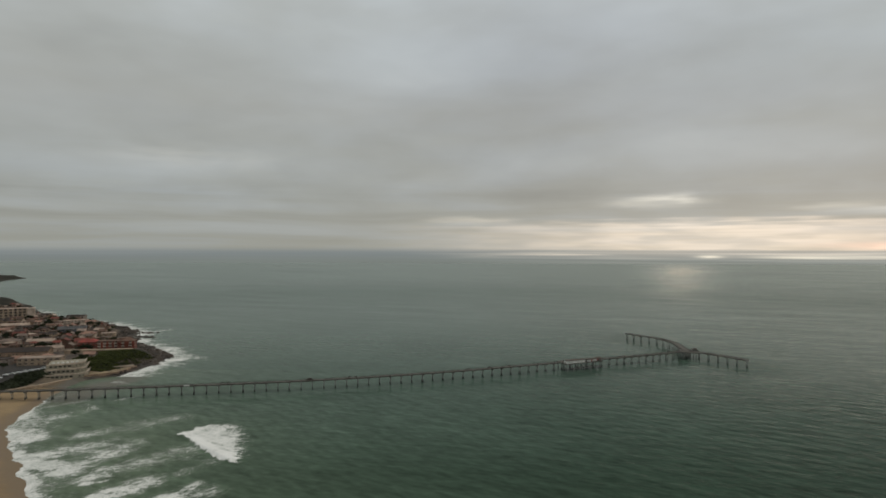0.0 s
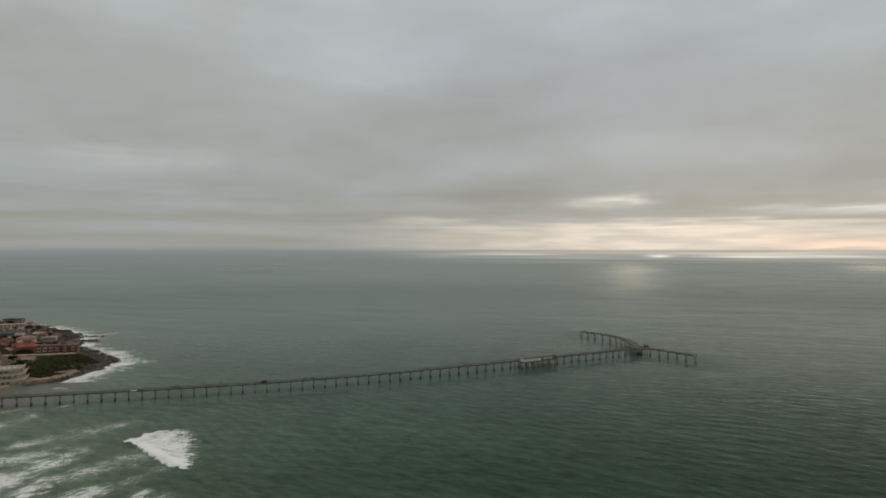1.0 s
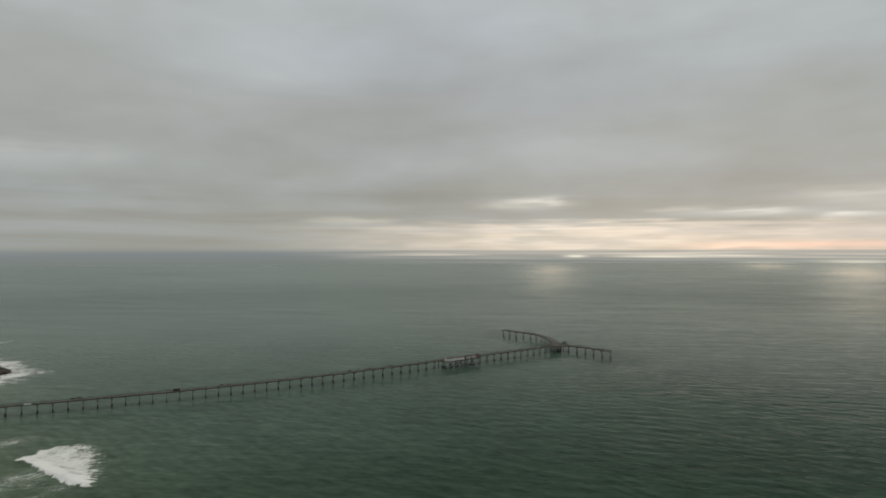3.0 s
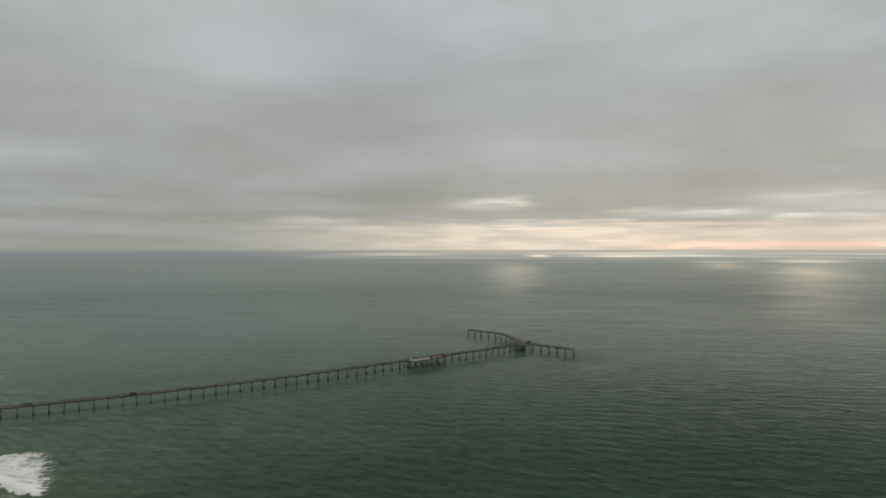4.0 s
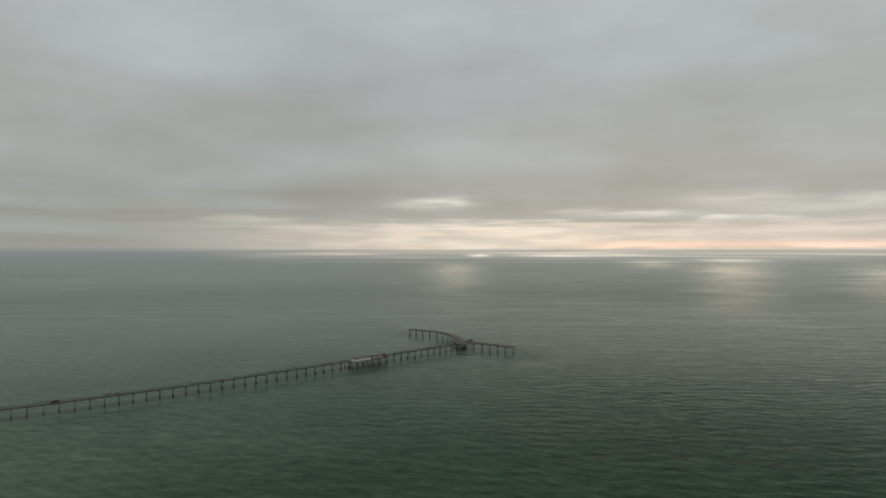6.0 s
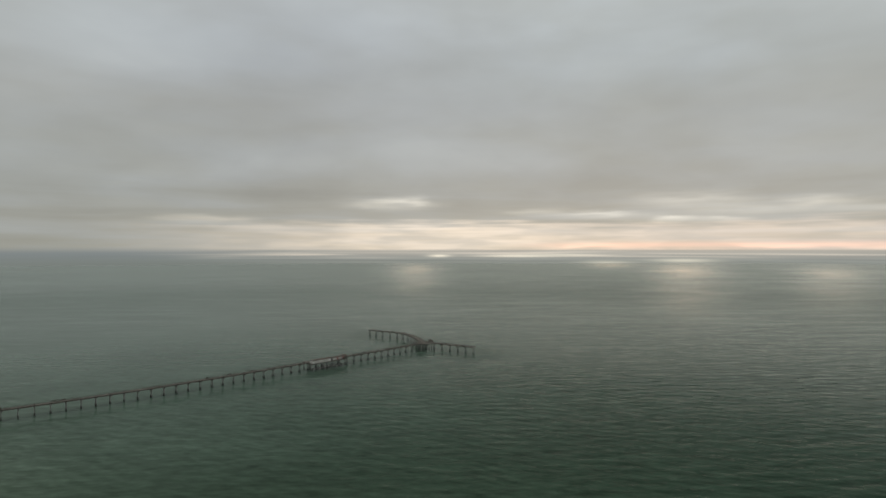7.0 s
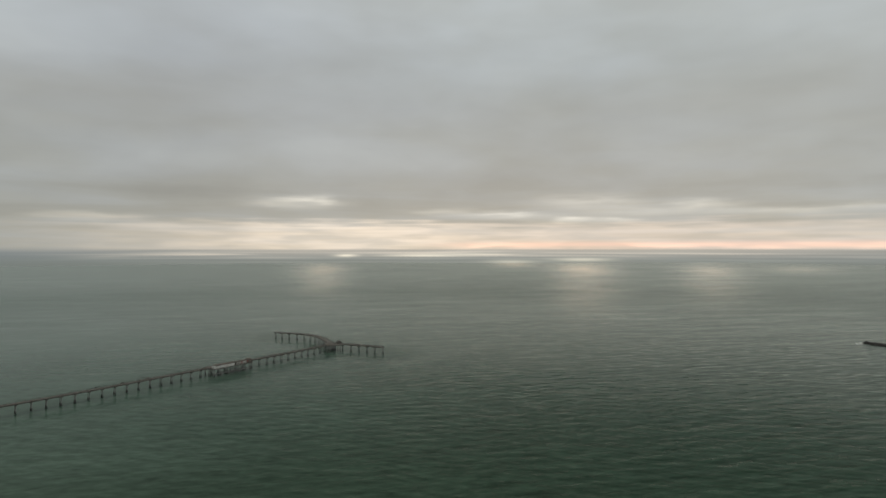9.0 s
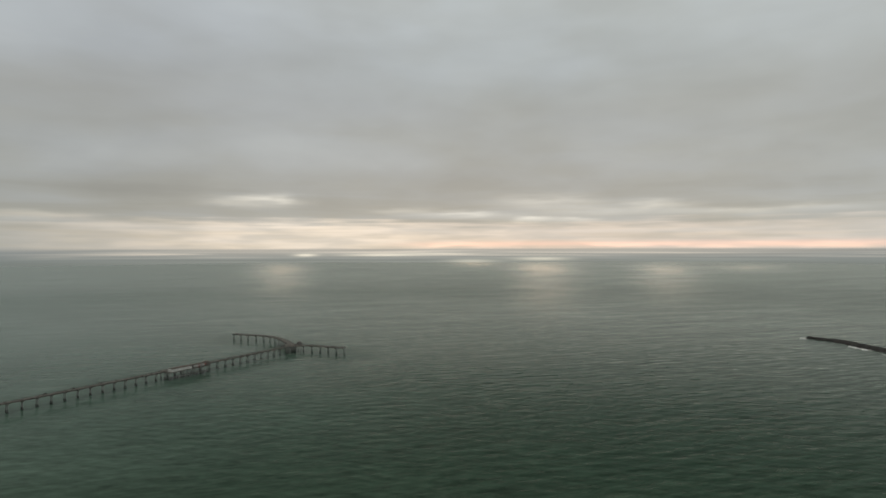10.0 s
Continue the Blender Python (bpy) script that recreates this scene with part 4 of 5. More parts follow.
def hut():
    """The small lookout hut where the arms part."""
    ob = thing("lookout_hut", pose(267.8, 628.8, DECK, 0, 0, 20), "small dark wooden hut with low roof at the pier head", "hut")
    bm = bmesh.new()
    box(bm, -1.9, 1.9, -1.5, 1.5, 0.01, 2.2)
    part("wall", bm, M_PILE, ob, "grey boarded wall")
    bm = bmesh.new()
    hip(bm, 3.8, 3.0, 2.2, 0.7, 0.4)
    part("roof", bm, M_ROOF_BROWN, ob)
    window_copy(ob, pose(0, -1.5, 1.3), 1.6, 1.0, M_RAIL)
    for u in (-4.6, 4.2):
        bm = bmesh.new()
        box(bm, u - 0.9, u + 0.9, -0.5, 0.5, 0.0, 0.9)
        bevel(bm, 0.08)
        part("crate", bm, M_RAIL, ob)


hut()


def shelter():
    ob = thing("bait_kiosk", on_pier(-108.5) @ pose(0, 1.2, 0), "low dark kiosk with flat roof on the pier deck", "kiosk")
    bm = bmesh.new()
    box(bm, -2.3, 2.3, -0.8, 0.8, 0.01, 1.3)
    part("wall", bm, M_DECK, ob)
    bm = bmesh.new()
    box(bm, -2.6, 2.6, -1.1, 1.1, 1.3, 1.45)
    bevel(bm, 0.05)
    part("roof", bm, M_RAIL, ob)
    bm = bmesh.new()
    box(bm, -1.3, 1.3, -0.88, -0.78, 0.6, 1.1)
    part("hatch", bm, M_DARK_METAL, ob)


shelter()


def bench(m):
    ob = thing("bench", m, "dark wooden bench on the pier deck", "bench", "benches on the pier")
    for y in (-0.22, 0.0, 0.22):
        bm = bmesh.new()
        box(bm, -1.3, 1.3, y - 0.09, y + 0.09, 0.42, 0.48)
        part("slat", bm, M_RAIL, ob)
    for u in (-1.0, 1.0):
        bm = bmesh.new()
        box(bm, u - 0.08, u + 0.08, -0.25, 0.25, 0.0, 0.42)
        part("leg", bm, M_CONCRETE, ob)
    bm = bmesh.new()
    box(bm, -1.3, 1.3, 0.34, 0.4, 0.6, 1.05)
    part("backrest", bm, M_RAIL, ob)
    return ob


first_bench = bench(on_pier(-174.4) @ pose(0, 2.1, 0))
for x in (-170.4, -77.1, -72.0, 24.3, 42.6, 61.9, 178.5, 207.9):
    copy_thing(first_bench, on_pier(x) @ pose(0, 2.1, 0))


def banner():
    ob = thing("banner", on_pier(-199.8) @ pose(0, -3.12, 0), "plain white banner hung on the pier railing", "banner")
    bm = bmesh.new()
    box(bm, -2.2, 2.2, -0.03, 0.0, 0.1, 1.0)
    part("sheet", bm, M_WHITE, ob)
    for u in (-2.2, 2.2):
        bm = bmesh.new()
        box(bm, u - 0.04, u + 0.04, -0.05, 0.05, 0.0, 1.1)
        part("batten", bm, M_RAIL, ob)


banner()


def lamp_post():
    ob = thing("lamp_post", on_pier(-243.4) @ pose(0, 2.7, 0), "thin dark lamp post on the pier railing", "lamp", "lamp posts on the pier")
    bm = bmesh.new()
    tube(bm, 0, 0, 0, 4.6, 0.07, 0.05, 6)
    part("pole", bm, M_DARK_METAL, ob)
    bm = bmesh.new()
    box(bm, -0.05, 0.05, -0.9, 0.0, 4.5, 4.6)
    part("arm", bm, M_DARK_METAL, ob)
    bm = bmesh.new()
    box(bm, -0.16, 0.16, -1.2, -0.7, 4.42, 4.56)
    bevel(bm, 0.03)
    part("lantern", bm, M_DARK_METAL, ob)
    return ob


post = lamp_post()
for x in (-140, -40, 60, 196):
    copy_thing(post, on_pier(x) @ pose(0, 2.7, 0))


# ---------------------------------------------------------------- the breakwater across the bay
def boulders(name, places, sizes, mat, seed):
    """Many rough stones as one mesh: squashed and turned, with cut corners."""
    rnd = np.random.RandomState(seed)
    base = np.array([(1, 0, 0), (0, 1, 0), (-1, 0, 0), (0, -1, 0), (0, 0, 1), (0, 0, -1), (.62, .62, .5), (-.62, .62, .5), (-.62, -.62, .5), (.62, -.62, .5)], float)
    faces = [(4, 6, 7), (4, 7, 8), (4, 8, 9), (4, 9, 6), (0, 1, 6), (1, 2, 7), (2, 3, 8), (3, 0, 9), (6, 1, 7), (7, 2, 8), (8, 3, 9), (9, 0, 6), (5, 1, 0), (5, 2, 1), (5, 3, 2), (5, 0, 3)]
    verts, polys = [], []
    for (x, y, z), s in zip(places, sizes):
        a = rnd.uniform(0, math.tau)
        v = base * rnd.uniform(0.75, 1.25, base.shape) * s * np.array((1.1, 0.8, rnd.uniform(0.5, 0.85)))
        c, n = math.cos(a), math.sin(a)
        v = v @ np.array(((c, n, 0), (-n, c, 0), (0, 0, 1))) + (x, y, z)
        polys += [tuple(i + len(verts) for i in f) for f in faces]
        verts += v.tolist()
    me = bpy.data.meshes.new(name)
    me.from_pydata(verts, [], polys)
    me.materials.append(mat)
    return me


def bend(s):
    """How far the breakwater swings aside, s metres from its tip."""
    return np.interp(s, (0, 12, 25, 40, 64, 90, 330), (0, -5.0, -10.5, -13.0, -11.5, -10.0, -8.0)) + 0.8 * np.sin(np.asarray(s) * 0.11)


def breakwater():
    ob = thing("breakwater", pose(0, 0, 0), "low dark breakwater of tumbled boulders in the sea", "breakwater")
    tip, way = np.array((815.0, 312.0)), np.array((-0.487, -0.873))
    across = np.array((way[1], -way[0]))
    rnd = np.random.RandomState(5)
    bm = bmesh.new()
    rows = []
    for s in np.arange(0, 330, 6.0):
        c = tip + way * s + across * bend(s)
        k = min(1.0, 0.5 + s / 70)
        rows.append([bm.verts.new((*(c + across * u * k), z * (0.55 + 0.45 * k) + (rnd.uniform(-.3, .3) if z > 0 else 0))) for u, z in ((-8.5, -2), (-5.5, 1.3), (-2.7, 2.8), (2.7, 2.9), (5.5, 1.4), (8.5, -2))])
    for r0, r1 in zip(rows, rows[1:]):
        for i in range(5):
            bm.faces.new((r0[i], r0[i + 1], r1[i + 1], r1[i]))
    bm.faces.new(rows[0])
    part("core", bm, M_BOULDER, ob)
    n = 2600
    s, u = rnd.uniform(-3, 326, n), rnd.uniform(-7.8, 7.8, n)
    k = np.minimum(1.0, 0.5 + np.maximum(s, 0) / 70)
    z = np.interp(np.abs(u), (0, 2.7, 5.5, 8.5), (2.8, 2.7, 1.0, -1.2)) * (0.5 + 0.5 * k)
    xy = tip + way * s[:, None] + across * (u * k + bend(s))[:, None]
    me = boulders("rubble", np.column_stack([xy, z]), rnd.uniform(0.7, 1.7, n), M_BOULDER, 6)
    tagged(part("rubble", me, None, ob), kind="stuff")


breakwater()


REEFS = [(-400, 796, 4.5, 22), (-378, 757, 5.0, 26), (-392, 764, 4.0, 16), (-386, 731, 4.0, 14)]


def shore_rocks():
    """Boulders strewn along the rocky shore."""
    rnd = np.random.RandomState(8)
    px, py = rnd.uniform(-620, -262, 60000), rnd.uniform(520, 1000, 60000)
    d = shore_distance(px, py)
    keep = (d > 1 + 5 * lumps(px, py, 30, 9)) & (d < 24) & (rnd.uniform(0, 1, 60000) < 0.5 + 0.5 * lumps(px, py, 24, 12))
    keep &= (py > 560) | (d < 5)
    px, py, d = px[keep][:6500], py[keep][:6500], d[keep][:6500]
    z = np.maximum(land_height(px, py)[0], -0.4)
    size = rnd.gamma(3.0, 0.26, len(px)) + 0.3
    # a few reefs just off the point
    for rx, ry, spread, n in REEFS:
        px, py = np.append(px, rnd.normal(rx, spread, n)), np.append(py, rnd.normal(ry, spread * 0.6, n))
        z, size = np.append(z, np.full(n, 0.1)), np.append(size, rnd.uniform(0.9, 2.4, n))
    me = boulders("shore_rocks", np.column_stack([px, py, z]), size, M_ROCK, 9)
    tagged(new("shore_rocks", me), "dark wet boulders strewn along the shore", "rocks", kind="stuff")


shore_rocks()


# ---------------------------------------------------------------- the town
def paint(name, c, vary=0.18):
    c = tuple(v * k for v, k in zip(c, (1.02, 0.87, 0.80)))
    return material(name, c, 0.85, tuple(v * 0.62 for v in c), 0.8, 0.12, vary=vary)


M_WALLS = [paint("cream_stucco", (0.40, 0.345, 0.26)), paint("tan_stucco", (0.34, 0.265, 0.19)), paint("pink_stucco", (0.38, 0.265, 0.21)), paint("grey_stucco", (0.27, 0.25, 0.225)),
           paint("white_stucco", (0.55, 0.51, 0.44)), paint("brown_siding", (0.14, 0.092, 0.066)), paint("redbrown_stucco", (0.23, 0.072, 0.05)), paint("blue_siding", (0.13, 0.155, 0.175))]
M_ROOFS = [paint("dark_shingle", (0.056, 0.043, 0.036), 0.5), paint("brown_roof", (0.12, 0.077, 0.055), 0.5), paint("grey_roof", (0.21, 0.178, 0.152), 0.5), paint("light_gravel_roof", (0.42, 0.365, 0.31), 0.35),
           paint("red_tile_roof", (0.19, 0.055, 0.038), 0.4), paint("blue_roof", (0.085, 0.097, 0.106), 0.2), paint("pink_roof", (0.31, 0.205, 0.16), 0.4), paint("bright_red_roof", (0.30, 0.065, 0.05), 0.1)]
WALL_WORDS = ["cream stucco", "tan stucco", "pinkish stucco", "grey stucco", "white stucco", "brown siding", "red-brown stucco", "pale blue siding"]
ROOF_WORDS = ["dark shingle", "brown shingle", "grey felt", "pale gravel", "red tile", "blue metal", "faded pink tile", "bright red tile"]
TAKEN = []


def ground_at(x, y):
    return float(land_height(np.array([x], float), np.array([y], float))[0][0])


def house(x, y, w, d, h, turn, wall, roof, shape="gable", storeys=1, name="house", label="", balconies=False, chimney=False, base=None, glass=None):
    """A building: walls, roof, rows of windows on the sides towards the sea, a door, perhaps balconies."""
    z = (ground_at(x, y) if base is None else base) - 0.4
    label = label or "%s house with %s %s roof" % (WALL_WORDS[wall], ROOF_WORDS[roof], {"gable": "pitched", "hip": "hipped", "flat": "flat"}[shape])
    ob = thing(name, pose(x, y, z, 0, 0, turn), label, name.replace("_", " ").split()[-1] if name != "apartment_building" else "apartments")
    TAKEN.append((x, y, max(w, d) * 0.62))
    rise = d * 0.24
    bm = bmesh.new()
    box(bm, -w / 2, w / 2, -d / 2, d / 2, -2.5, h)
    if shape == "gable":
        gable_ends(bm, w, d, h, rise)
    part("wall", bm, M_WALLS[wall], ob)
    bm = bmesh.new()
    if shape == "gable":
        gable(bm, w, d, h, rise, 0.5)
    elif shape == "hip":
        hip(bm, w, d, h, rise, 0.5)
    else:
        flat_roof(bm, w, d, h)
    part("roof", bm, M_ROOFS[roof], ob)
    trim = M_WALLS[4]
    tall = h / storeys
    wide, high = glass or ((1.9 if storeys > 1 else 1.5), 1.35)
    step = wide + 1.9
    for s in range(storeys):
        zz = 0.4 + tall * (s + 0.52)
        n = max(2, int(w // step)) if w > 16 else 2
        for i in range(n):
            xx = (i + 0.5 - n / 2) * w / n
            if s == 0 and i == n // 2:
                bm = bmesh.new()
                box(bm, xx - 0.55, xx + 0.55, -d / 2 - 0.07, -d / 2 + 0.02, 0.3, 2.4)
                part("door", bm, M_WALLS[5], ob)
            else:
                window_copy(ob, pose(xx, -d / 2, zz), wide, high, trim)
            if balconies and s:
                bm = bmesh.new()
                box(bm, xx - 1.5, xx + 1.5, -d / 2 - 1.4, -d / 2 - 0.02, zz - 1.3, zz - 1.12)
                box(bm, xx - 1.5, xx + 1.5, -d / 2 - 1.4, -d / 2 - 1.3, zz - 1.12, zz - 0.2)
                part("balcony", bm, trim, ob)
        m = max(1, int(d // 6))
        for i in range(m):
            window_copy(ob, pose(w / 2, (i + 0.5 - m / 2) * d / m, zz, 0, 0, 90), wide, high, trim)
    if chimney:
        bm = bmesh.new()
        box(bm, w * 0.22, w * 0.22 + 0.8, 0.5, 1.3, h, h + rise + 1.1)
        box(bm, w * 0.22 - 0.1, w * 0.22 + 0.9, 0.4, 1.4, h + rise + 1.1, h + rise + 1.25)
        part("chimney", bm, M_WALLS[6], ob)
    return ob


GRID = 14.0  # the streets' turn
block = house(-661, 890, 58, 16, 16.5, 31, 0, 3, "flat", 4, "apartment_building", "big cream apartment block with dark window bays and flat roof", glass=(3.6, 2.6))
wing_bm = bmesh.new()
box(wing_bm, 29.03, 38.5, -8.0, 7.0, -2.5, 15.6)
box(wing_bm, 28.8, 38.8, -8.3, 7.3, 15.6, 16.3)
part("end_wing", wing_bm, M_WALLS[4], block, "blank white end wing")
house(-561, 905, 26, 9, 3.4, 0, 3, 0, "flat", 1, "house", "low grey house with long flat dark roof", base=8.6)
house(-520, 838, 30, 11, 6.0, 26, 4, 3, "flat", 2, "house", "white two-storey house with pale flat roof")
house(-492, 826, 12, 9, 5.6, 20, 0, 6, "gable", 2)
house(-471, 752, 31, 12, 6.0, 24, 7, 5, "gable", 2, "house", "pale blue two-storey house with blue metal roof")
house(-425, 708, 17, 10, 6.4, 18, 4, 6, "hip", 2)
house(-405, 716, 15, 9, 6.2, 18, 0, 3, "flat", 2, "house", "cream two-storey house with pale flat roof near the shore")
house(-381, 637, 19, 12, 7.5, GRID, 6, 7, "hip", 2, "house", "house with bright red tile hipped roof", chimney=True)
house(-398, 652, 13, 10, 6.5, GRID, 2, 4, "gable", 2)
house(-354.5, 628, 21, 12, 8.8, GRID, 6, 1, "flat", 3, "apartment_building", "dark red three-storey apartment house with white balconies", True, glass=(2.6, 1.9))
house(-347, 646, 10, 10, 9.6, GRID, 6, 1, "flat", 3, "apartment_building", "narrow red-brown three-storey apartment house")
house(-335.5, 630, 14, 11, 8.6, GRID, 6, 1, "hip", 3, "apartment_building", "red-brown three-storey apartment house with white balconies above the scrub bluff", True, glass=(2.2, 1.9))
house(-419, 592, 46, 15, 5.0, GRID, 1, 0, "gable", 1, "hall", "long tan hall under a broad dark roof")
house(-448, 660, 27, 10, 4.6, GRID, 3, 3, "gable", 1)
house(-480, 654, 20, 11, 5.4, GRID, 4, 2, "hip", 1)
house(-574, 794, 32, 10, 4.6, 22, 1, 3, "gable", 1)
house(-529, 806, 18, 9, 4.6, 22, 4, 3, "flat", 1)
house(-405, 618, 14, 8, 4.4, GRID, 4, 3, "gable", 1)
house(-373, 549, 35, 13, 6.6, GRID, 0, 3, "flat", 2, "apartment_building", "long low cream apartment wing with flat roof and dark windows", glass=(2.5, 1.5))
house(-398, 558, 15, 9, 4.2, GRID, 2, 6, "gable", 1)
house(-510, 712, 12, 9, 5.0, GRID, 6, 4, "gable", 1, "house", "small red-brown house with red tile roof")


M_FLATS = material("pale_cream_stucco", (0.33, 0.29, 0.215), 0.85, (0.22, 0.19, 0.14), 0.8, 0.12)


def terrace_flats():
    """The cream stepped flats over the beach: three tiers with a rounded seaward corner."""
    ob = thing("apartment_building", pose(-329, 515, 2.2, 0, 0, 24), "cream stepped apartment building with rounded corner above the seawall", "apartments")
    TAKEN.append((-334, 520, 30))
    cream, rim = M_FLATS, M_WALLS[4]

    def outline(back):
        pts = [(-15, -9 + back), (9 - back * 0.3, -9 + back)]
        r, cx, cy = 8.0, 9 - back * 0.3, -1 + back
        pts += [(cx + r * math.sin(a), cy - r * math.cos(a)) for a in np.linspace(0.25, math.pi / 2, 5)]
        return pts + [(17 - back * 0.3, 30), (-15, 30)]
    for tier in range(3):
        back, z0 = tier * 7.0, tier * 3.3
        pts = outline(back)
        bm = bmesh.new()
        lo = [bm.verts.new((x, y, z0 - (2 if tier == 0 else 0))) for x, y in pts]
        hi = [bm.verts.new((x, y, z0 + 3.2)) for x, y in pts]
        for i in range(len(pts)):
            bm.faces.new((lo[i], lo[(i + 1) % len(pts)], hi[(i + 1) % len(pts)], hi[i]))
        bm.faces.new(hi)
        part("tier", bm, cream, ob)
        # parapet along the open front
        bm = bmesh.new()
        for a, b in zip(pts[:7], pts[1:8]):
            beam(bm, np.array(a), np.array(b), z0 + 3.2, z0 + 4.1, 0.3)
        part("parapet", bm, rim, ob, "pale parapet")
        front = -9 + back
        for x in np.arange(-11.4, 8.0 - back * 0.3, 3.4):
            window_copy(ob, pose(x, front, z0 + 1.7), 2.5, 1.7, cream)
        for a in (0.45, 0.85, 1.25):
            cx, cy = 9 - back * 0.3, -1 + back
            window_copy(ob, pose(cx + 7.86 * math.sin(a), cy - 7.86 * math.cos(a), z0 + 1.7, 0, 0, math.degrees(a)), 2.0, 1.7, cream)
        for y in np.arange(4 + back, 28, 4.0):
            window_copy(ob, pose(17 - back * 0.3 + 0.0, y, z0 + 1.7, 0, 0, 90), 2.5, 1.7, cream)
    for x in np.arange(-11, 9, 3.6):
        bm = bmesh.new()
        box(bm, x - 0.8, x + 0.8, 12.0, 13.4, 9.8, 10.9)
        bevel(bm, 0.06)
        part("roof_vent", bm, M_WHITE, ob, "white rooftop vent housing")


terrace_flats()

# low walls: the promenade wall above the scrub, and the seawall at the beach
def low_wall(name, a, b, z0, z1, mat, label, thick=0.6):
    bm = bmesh.new()
    beam(bm, np.array(a, float), np.array(b, float), z0, z1, thick)
    beam(bm, np.array(a, float), np.array(b, float), z1, z1 + 0.18, thick + 0.25)
    me = to_mesh(name, bm, mat)
    tagged(new(name, me), label, "wall", kind="structure")


low_wall("wall_promenade", (-384, 601), (-322, 613), 5.0, ground_at(-350, 607) + 1.6, M_WALLS[0], "pale concrete promenade terrace above the scrub bluff", 5.0)
low_wall("wall_seawall", (-318, 512), (-292, 531), -1.0, 3.4, M_WALLS[1], "stained tan concrete seawall at the water")
low_wall("wall_seawall", (-292, 531), (-290, 560), -1.0, 3.2, M_WALLS[1], "stained tan concrete seawall at the water")

low_wall("wall_terrace", (-319, 541), (-293, 561), 0.5, ground_at(-306, 551) + 0.7, M_WALLS[4], "low pale wall along the back of the tan terrace", 0.5)

low_wall("wall_beach", (-346, 452), (-331, 478), 1.0, ground_at(-338, 465) + 1.3, M_WALLS[0], "pale concrete wall and walk along the back of the beach", 2.4)
low_wall("wall_beach", (-331, 478), (-318, 506), 1.0, ground_at(-325, 492) + 1.3, M_WALLS[0], "pale concrete wall and walk along the back of the beach", 2.4)


def lookout_post():
    """A dark post with a crossbar and cap, on the low point beyond the houses."""
    x, y = -516, 872
    ob = thing("lookout_post", pose(x, y, ground_at(x, y) - 0.3), "dark wooden lookout post with a small cap", "post")
    bm = bmesh.new()
    tube(bm, 0, 0, 0, 6.2, 0.55, 0.4, 8)
    part("shaft", bm, M_RAIL, ob)
    bm = bmesh.new()
    box(bm, -0.9, 0.9, -0.9, 0.9, 6.2, 7.4)
    bevel(bm, 0.15)
    part("cap", bm, M_ROOF_BROWN, ob)


lookout_post()


# ---- trees and scrub
M_LEAF = material("dark_foliage", (0.032, 0.038, 0.018), 0.8, (0.018, 0.022, 0.011), 1.0, 0.4, vary=0.5, sheen=0.15)
M_BARK = material("bark", (0.09, 0.07, 0.05), 0.9)


def crown_mesh(seed, r, h, count=240):
    """A crown of many small leaf clumps, uneven and with gaps."""
    rnd = np.random.RandomState(seed)
    verts, faces = [], []
    blobs = [(rnd.normal(0, 0.42, 3) * (r, r, h * 0.35), rnd.uniform(0.35, 0.6)) for _ in range(7)]
    for _ in range(count):
        c, s = blobs[rnd.randint(7)]
        v = rnd.normal(0, 1, 3)
        p = c + v / np.linalg.norm(v) * s * np.array((r, r, h * 0.5)) * rnd.uniform(0.6, 1.1)
        q = rnd.normal(0, 1, (4, 3)) * 0.42 * (0.6 + 0.12 * r)
        i = len(verts)
        verts += (p + q).tolist()
        faces += [(i, i + 1, i + 2), (i, i + 2, i + 3), (i + 1, i + 3, i + 2), (i, i + 3, i + 1)]
    me = bpy.data.meshes.new("crown")
    me.from_pydata(verts, [], faces)
    me.materials.append(M_LEAF)
    return me


def trunk_mesh(h, r):
    bm = bmesh.new()
    tube(bm, 0, 0, -0.6, h, r, r * 0.5, 6)
    for a in (0.4, 2.5, 4.4):
        m = pose(0, 0, h * 0.7, 40, 0, math.degrees(a))
        vs0 = len(bm.verts)
        tube(bm, 0, 0, 0, h * 0.5, r * 0.45, r * 0.15, 5)
        bm.verts.ensure_lookup_table()
        bmesh.ops.transform(bm, matrix=m, verts=bm.verts[vs0:])
    return to_mesh("trunk", bm, M_BARK)


CROWNS = [crown_mesh(s, r, h) for s, r, h in ((1, 2.6, 3.6), (2, 3.2, 4.2), (3, 2.2, 3.0), (4, 3.8, 3.4))]
TRUNK = trunk_mesh(3.2, 0.24)


def tree(x, y, size=1.0):
    i = random.randrange(4)
    ob = thing("tree", pose(x, y, ground_at(x, y) - 0.1, 0, 0, random.uniform(0, 360)), "dark evergreen tree among the houses", "tree", "town trees")
    part("trunk", TRUNK, None, ob, m=Matrix.Scale(size, 4))
    part("crown", CROWNS[i], None, ob, m=pose(0, 0, 4.0 * size) @ Matrix.Scale(size, 4))


for x, y, s in [(-505, 700, 1.3), (-497, 690, 1.2), (-513, 694, 1.1), (-520, 702, 1.3), (-528, 776, 1.4), (-536, 770, 1.3), (-520, 781, 1.2), (-543, 780, 1.1), (-372, 618, 1.2), (-377, 614, 1.1), (-367, 615, 1.0),
                (-565, 860, 1.2), (-573, 858, 1.1), (-557, 862, 1.0), (-590, 890, 1.1), (-580, 884, 1.2), (-572, 886, 1.0), (-425, 612, 1.1), (-440, 636, 1.2)]:
    tree(x, y, s)

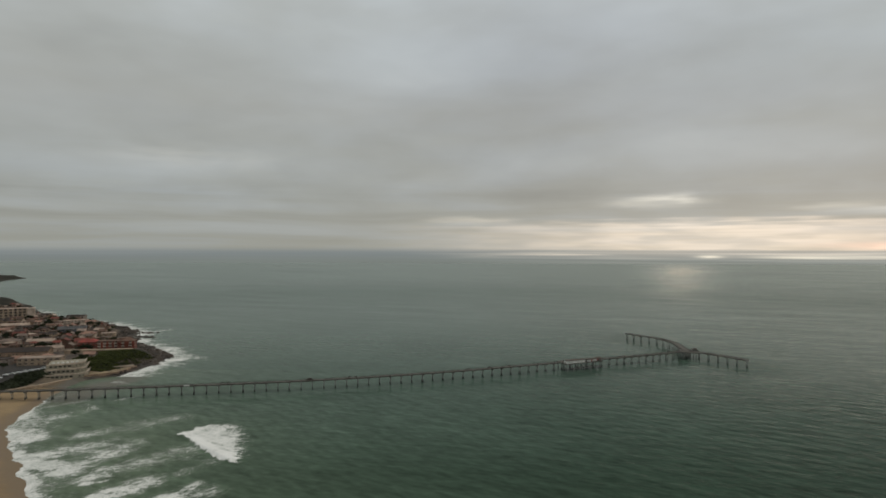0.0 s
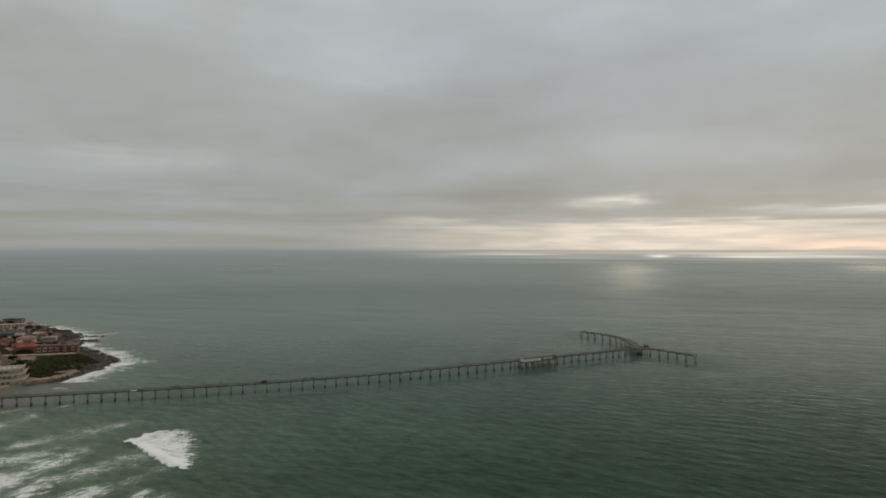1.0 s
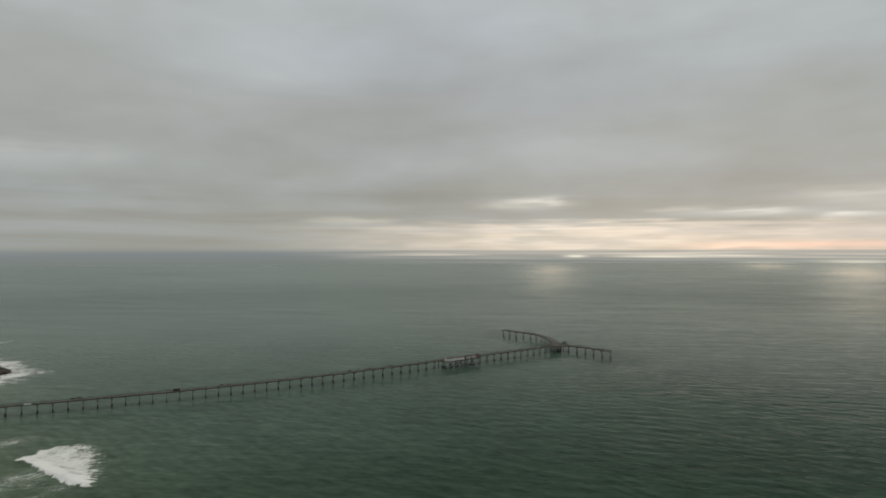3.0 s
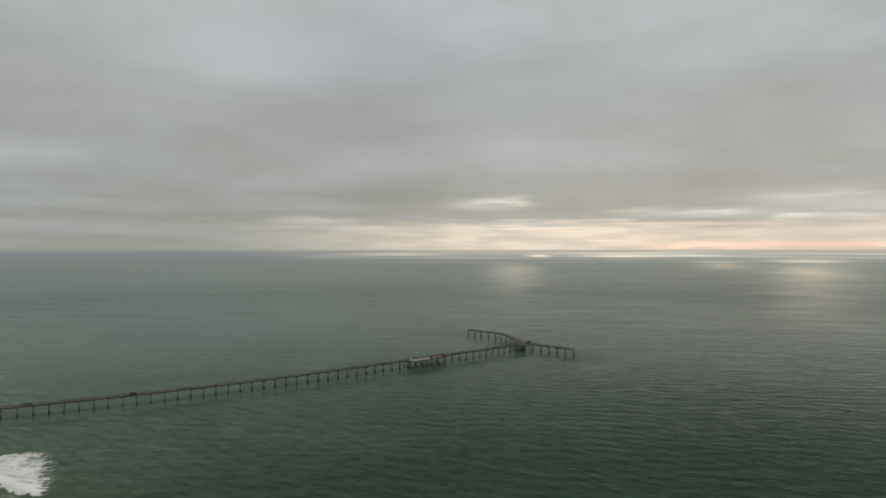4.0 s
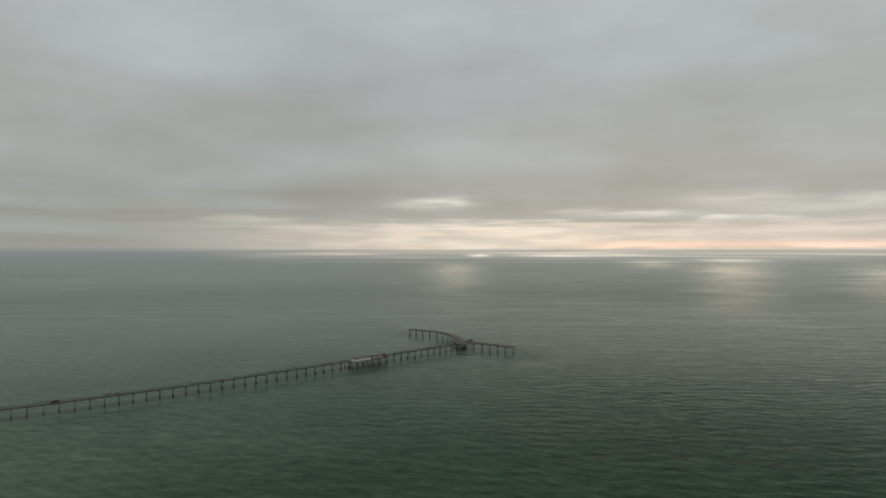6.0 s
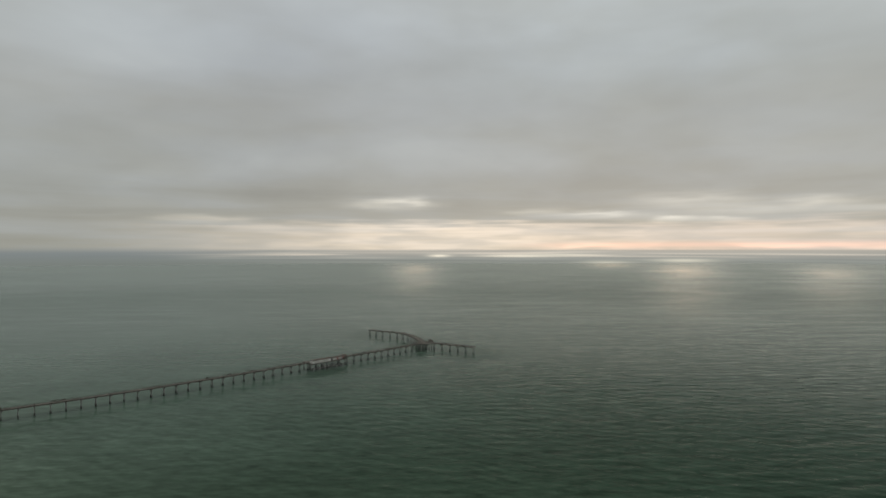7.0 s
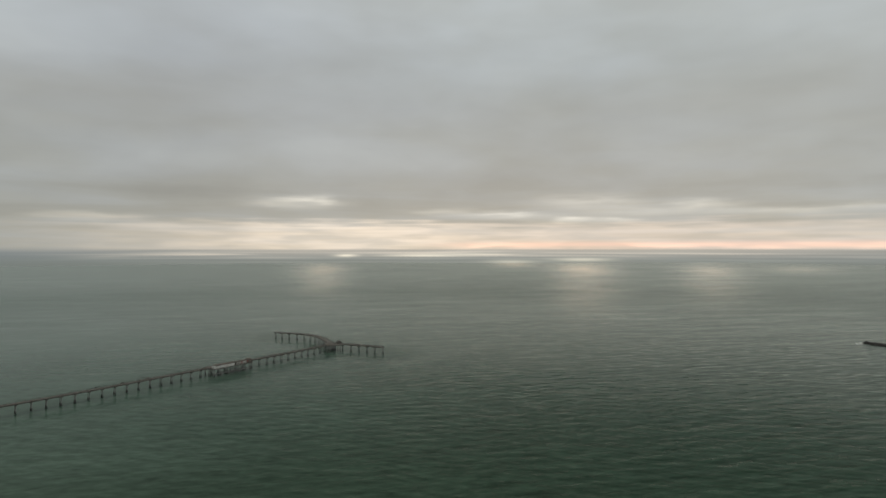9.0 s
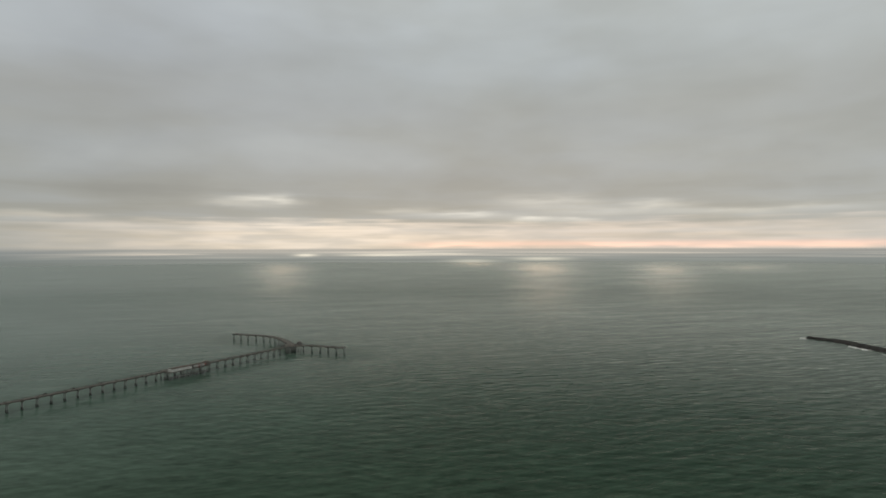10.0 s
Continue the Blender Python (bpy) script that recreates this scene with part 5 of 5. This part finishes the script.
# the rest of the town: rows of houses along the streets
town = random.Random(11)
TAKEN += [(-352, 610, 24), (-376, 606, 20)]
for row, col in itertools.product(range(-5, 54), range(0, 54)):
    u, v = col * 12.8 + town.uniform(-2.5, 2.5), row * 13.6 + town.uniform(-2, 2)
    c, s = math.cos(radians(GRID)), math.sin(radians(GRID))
    x, y = -330 - u * c - v * s * 0.6, 470 - u * s * 0.2 + v * c
    if not (-40.5 < math.degrees(math.atan2(x, y)) < -20) or math.hypot(x, y) > 1330:
        continue
    if float(shore_distance(np.array([x]), np.array([y]))[0]) < np.interp(y, (404, 430, 456, 470, 483, 496, 530, 560), (34.8, 36.5, 37.4, 35.5, 34.4, 32.5, 31.8, 31)) or any(math.hypot(x - a, y - b) < r + 4 for a, b, r in TAKEN):
        continue
    if town.random() < 0.17:
        tree(x, y, town.uniform(0.9, 1.4))
        continue
    if y < 535 and x > -405:
        continue
    storeys = 2 if town.random() < 0.4 else 1
    house(x, y, town.uniform(7, 12), town.uniform(6, 9), 2.9 * storeys + town.uniform(0.2, 0.8), GRID + town.choice((0, 0, 90)) + town.uniform(-4, 4),
          town.choice((0, 1, 1, 2, 3, 5, 4, 5)), town.choice((0, 0, 1, 1, 2, 6, 3, 4, 1)), town.choice(("gable", "gable", "hip", "flat")), storeys, chimney=town.random() < 0.3)
    if town.random() < 0.6:
        tree(x + town.uniform(-8, 8), y + 7, town.uniform(0.7, 1.1))


def scrub(name, inside, count, seed, label, low, high):
    """Low bushes over a stretch of bank, as one mass."""
    rnd = np.random.RandomState(seed)
    px, py = rnd.uniform(-420, -250, 90000), rnd.uniform(440, 660, 90000)
    keep = inside(px, py)
    px, py = px[keep][:count], py[keep][:count]
    pz = land_height(px, py)[0]
    verts, faces = [], []
    for x, y, z in zip(px, py, pz):
        s = rnd.uniform(low, high)
        for _ in range(5):
            i = len(verts)
            verts += (np.array((x, y, z + s * 0.35)) + rnd.normal(0, 0.42, (4, 3)) * (s, s, s * 0.6)).tolist()
            faces += [(i, i + 1, i + 2), (i, i + 2, i + 3), (i + 1, i + 3, i + 2), (i, i + 3, i + 1)]
    me = bpy.data.meshes.new(name)
    me.from_pydata(verts, [], faces)
    me.materials.append(M_LEAF if name == "hedge_bank" else M_SCRUB)
    tagged(new(name, me), label, "bushes", kind="stuff")


M_SCRUB = material("green_scrub", (0.058, 0.066, 0.016), 0.85, (0.028, 0.034, 0.010), 0.6, 0.2, vary=0.2, sheen=0.15)
scrub("scrub", lambda x, y: (np.hypot((x + 318) / 38, (y - 579) / 46) < 1) & (shore_distance(x, y) > 15) & (y > 534) & (y < 604 + 0.15 * (x + 322)), 4600, 31, "olive green scrub covering the bluff above the terrace", 0.6, 1.5)
scrub("hedge_bank", lambda x, y: (stroke(x, y, (-357, 466), (-342, 520), 12, 8) < 1), 2600, 32, "dense dark hedge bank behind the beach", 0.9, 2.3)


# ---- parked cars on the lot behind the hedge
M_CAR = material("white_car_paint", (0.72, 0.72, 0.70), 0.35, (0.66, 0.66, 0.64), 1.0, 0.3)
M_TYRE = material("tyre", (0.03, 0.03, 0.03), 0.9)


def car(m):
    ob = thing("car", m, "white parked car on the lot behind the hedge", "car", "parked cars")
    bm = bmesh.new()
    box(bm, -2.2, 2.2, -0.88, 0.88, 0.35, 0.95)
    bevel(bm, 0.12)
    top = box(bm, -1.3, 1.4, -0.8, 0.8, 0.95, 1.5)
    for v in top:
        if v.co.z > 1.2:
            v.co.x *= 0.72
            v.co.y *= 0.86
    part("body", bm, M_CAR, ob)
    bm = bmesh.new()
    glass = box(bm, -1.22, 1.3, -0.83, 0.83, 1.0, 1.4)
    for v in glass:
        if v.co.z > 1.2:
            v.co.x *= 0.8
            v.co.y *= 0.88
    part("window_band", bm, M_GLASS, ob)
    for sx, sy in itertools.product((-1.35, 1.35), (-0.8, 0.8)):
        bm = bmesh.new()
        tube(bm, 0, 0, -0.11, 0.11, 0.34, 0.34, 10)
        part("wheel", bm, M_TYRE, ob, m=pose(sx, sy, 0.34, 90, 0, 0))
    return ob


lot = [(-377 + 2.1 * i, 480 + 4.6 * i) for i in range(11)]
first_car = None
for x, y in lot:
    m = pose(x, y, ground_at(x, y) + 0.02, 0, 0, 12 + random.uniform(-4, 4))
    first_car = copy_thing(first_car, m) if first_car else car(m)
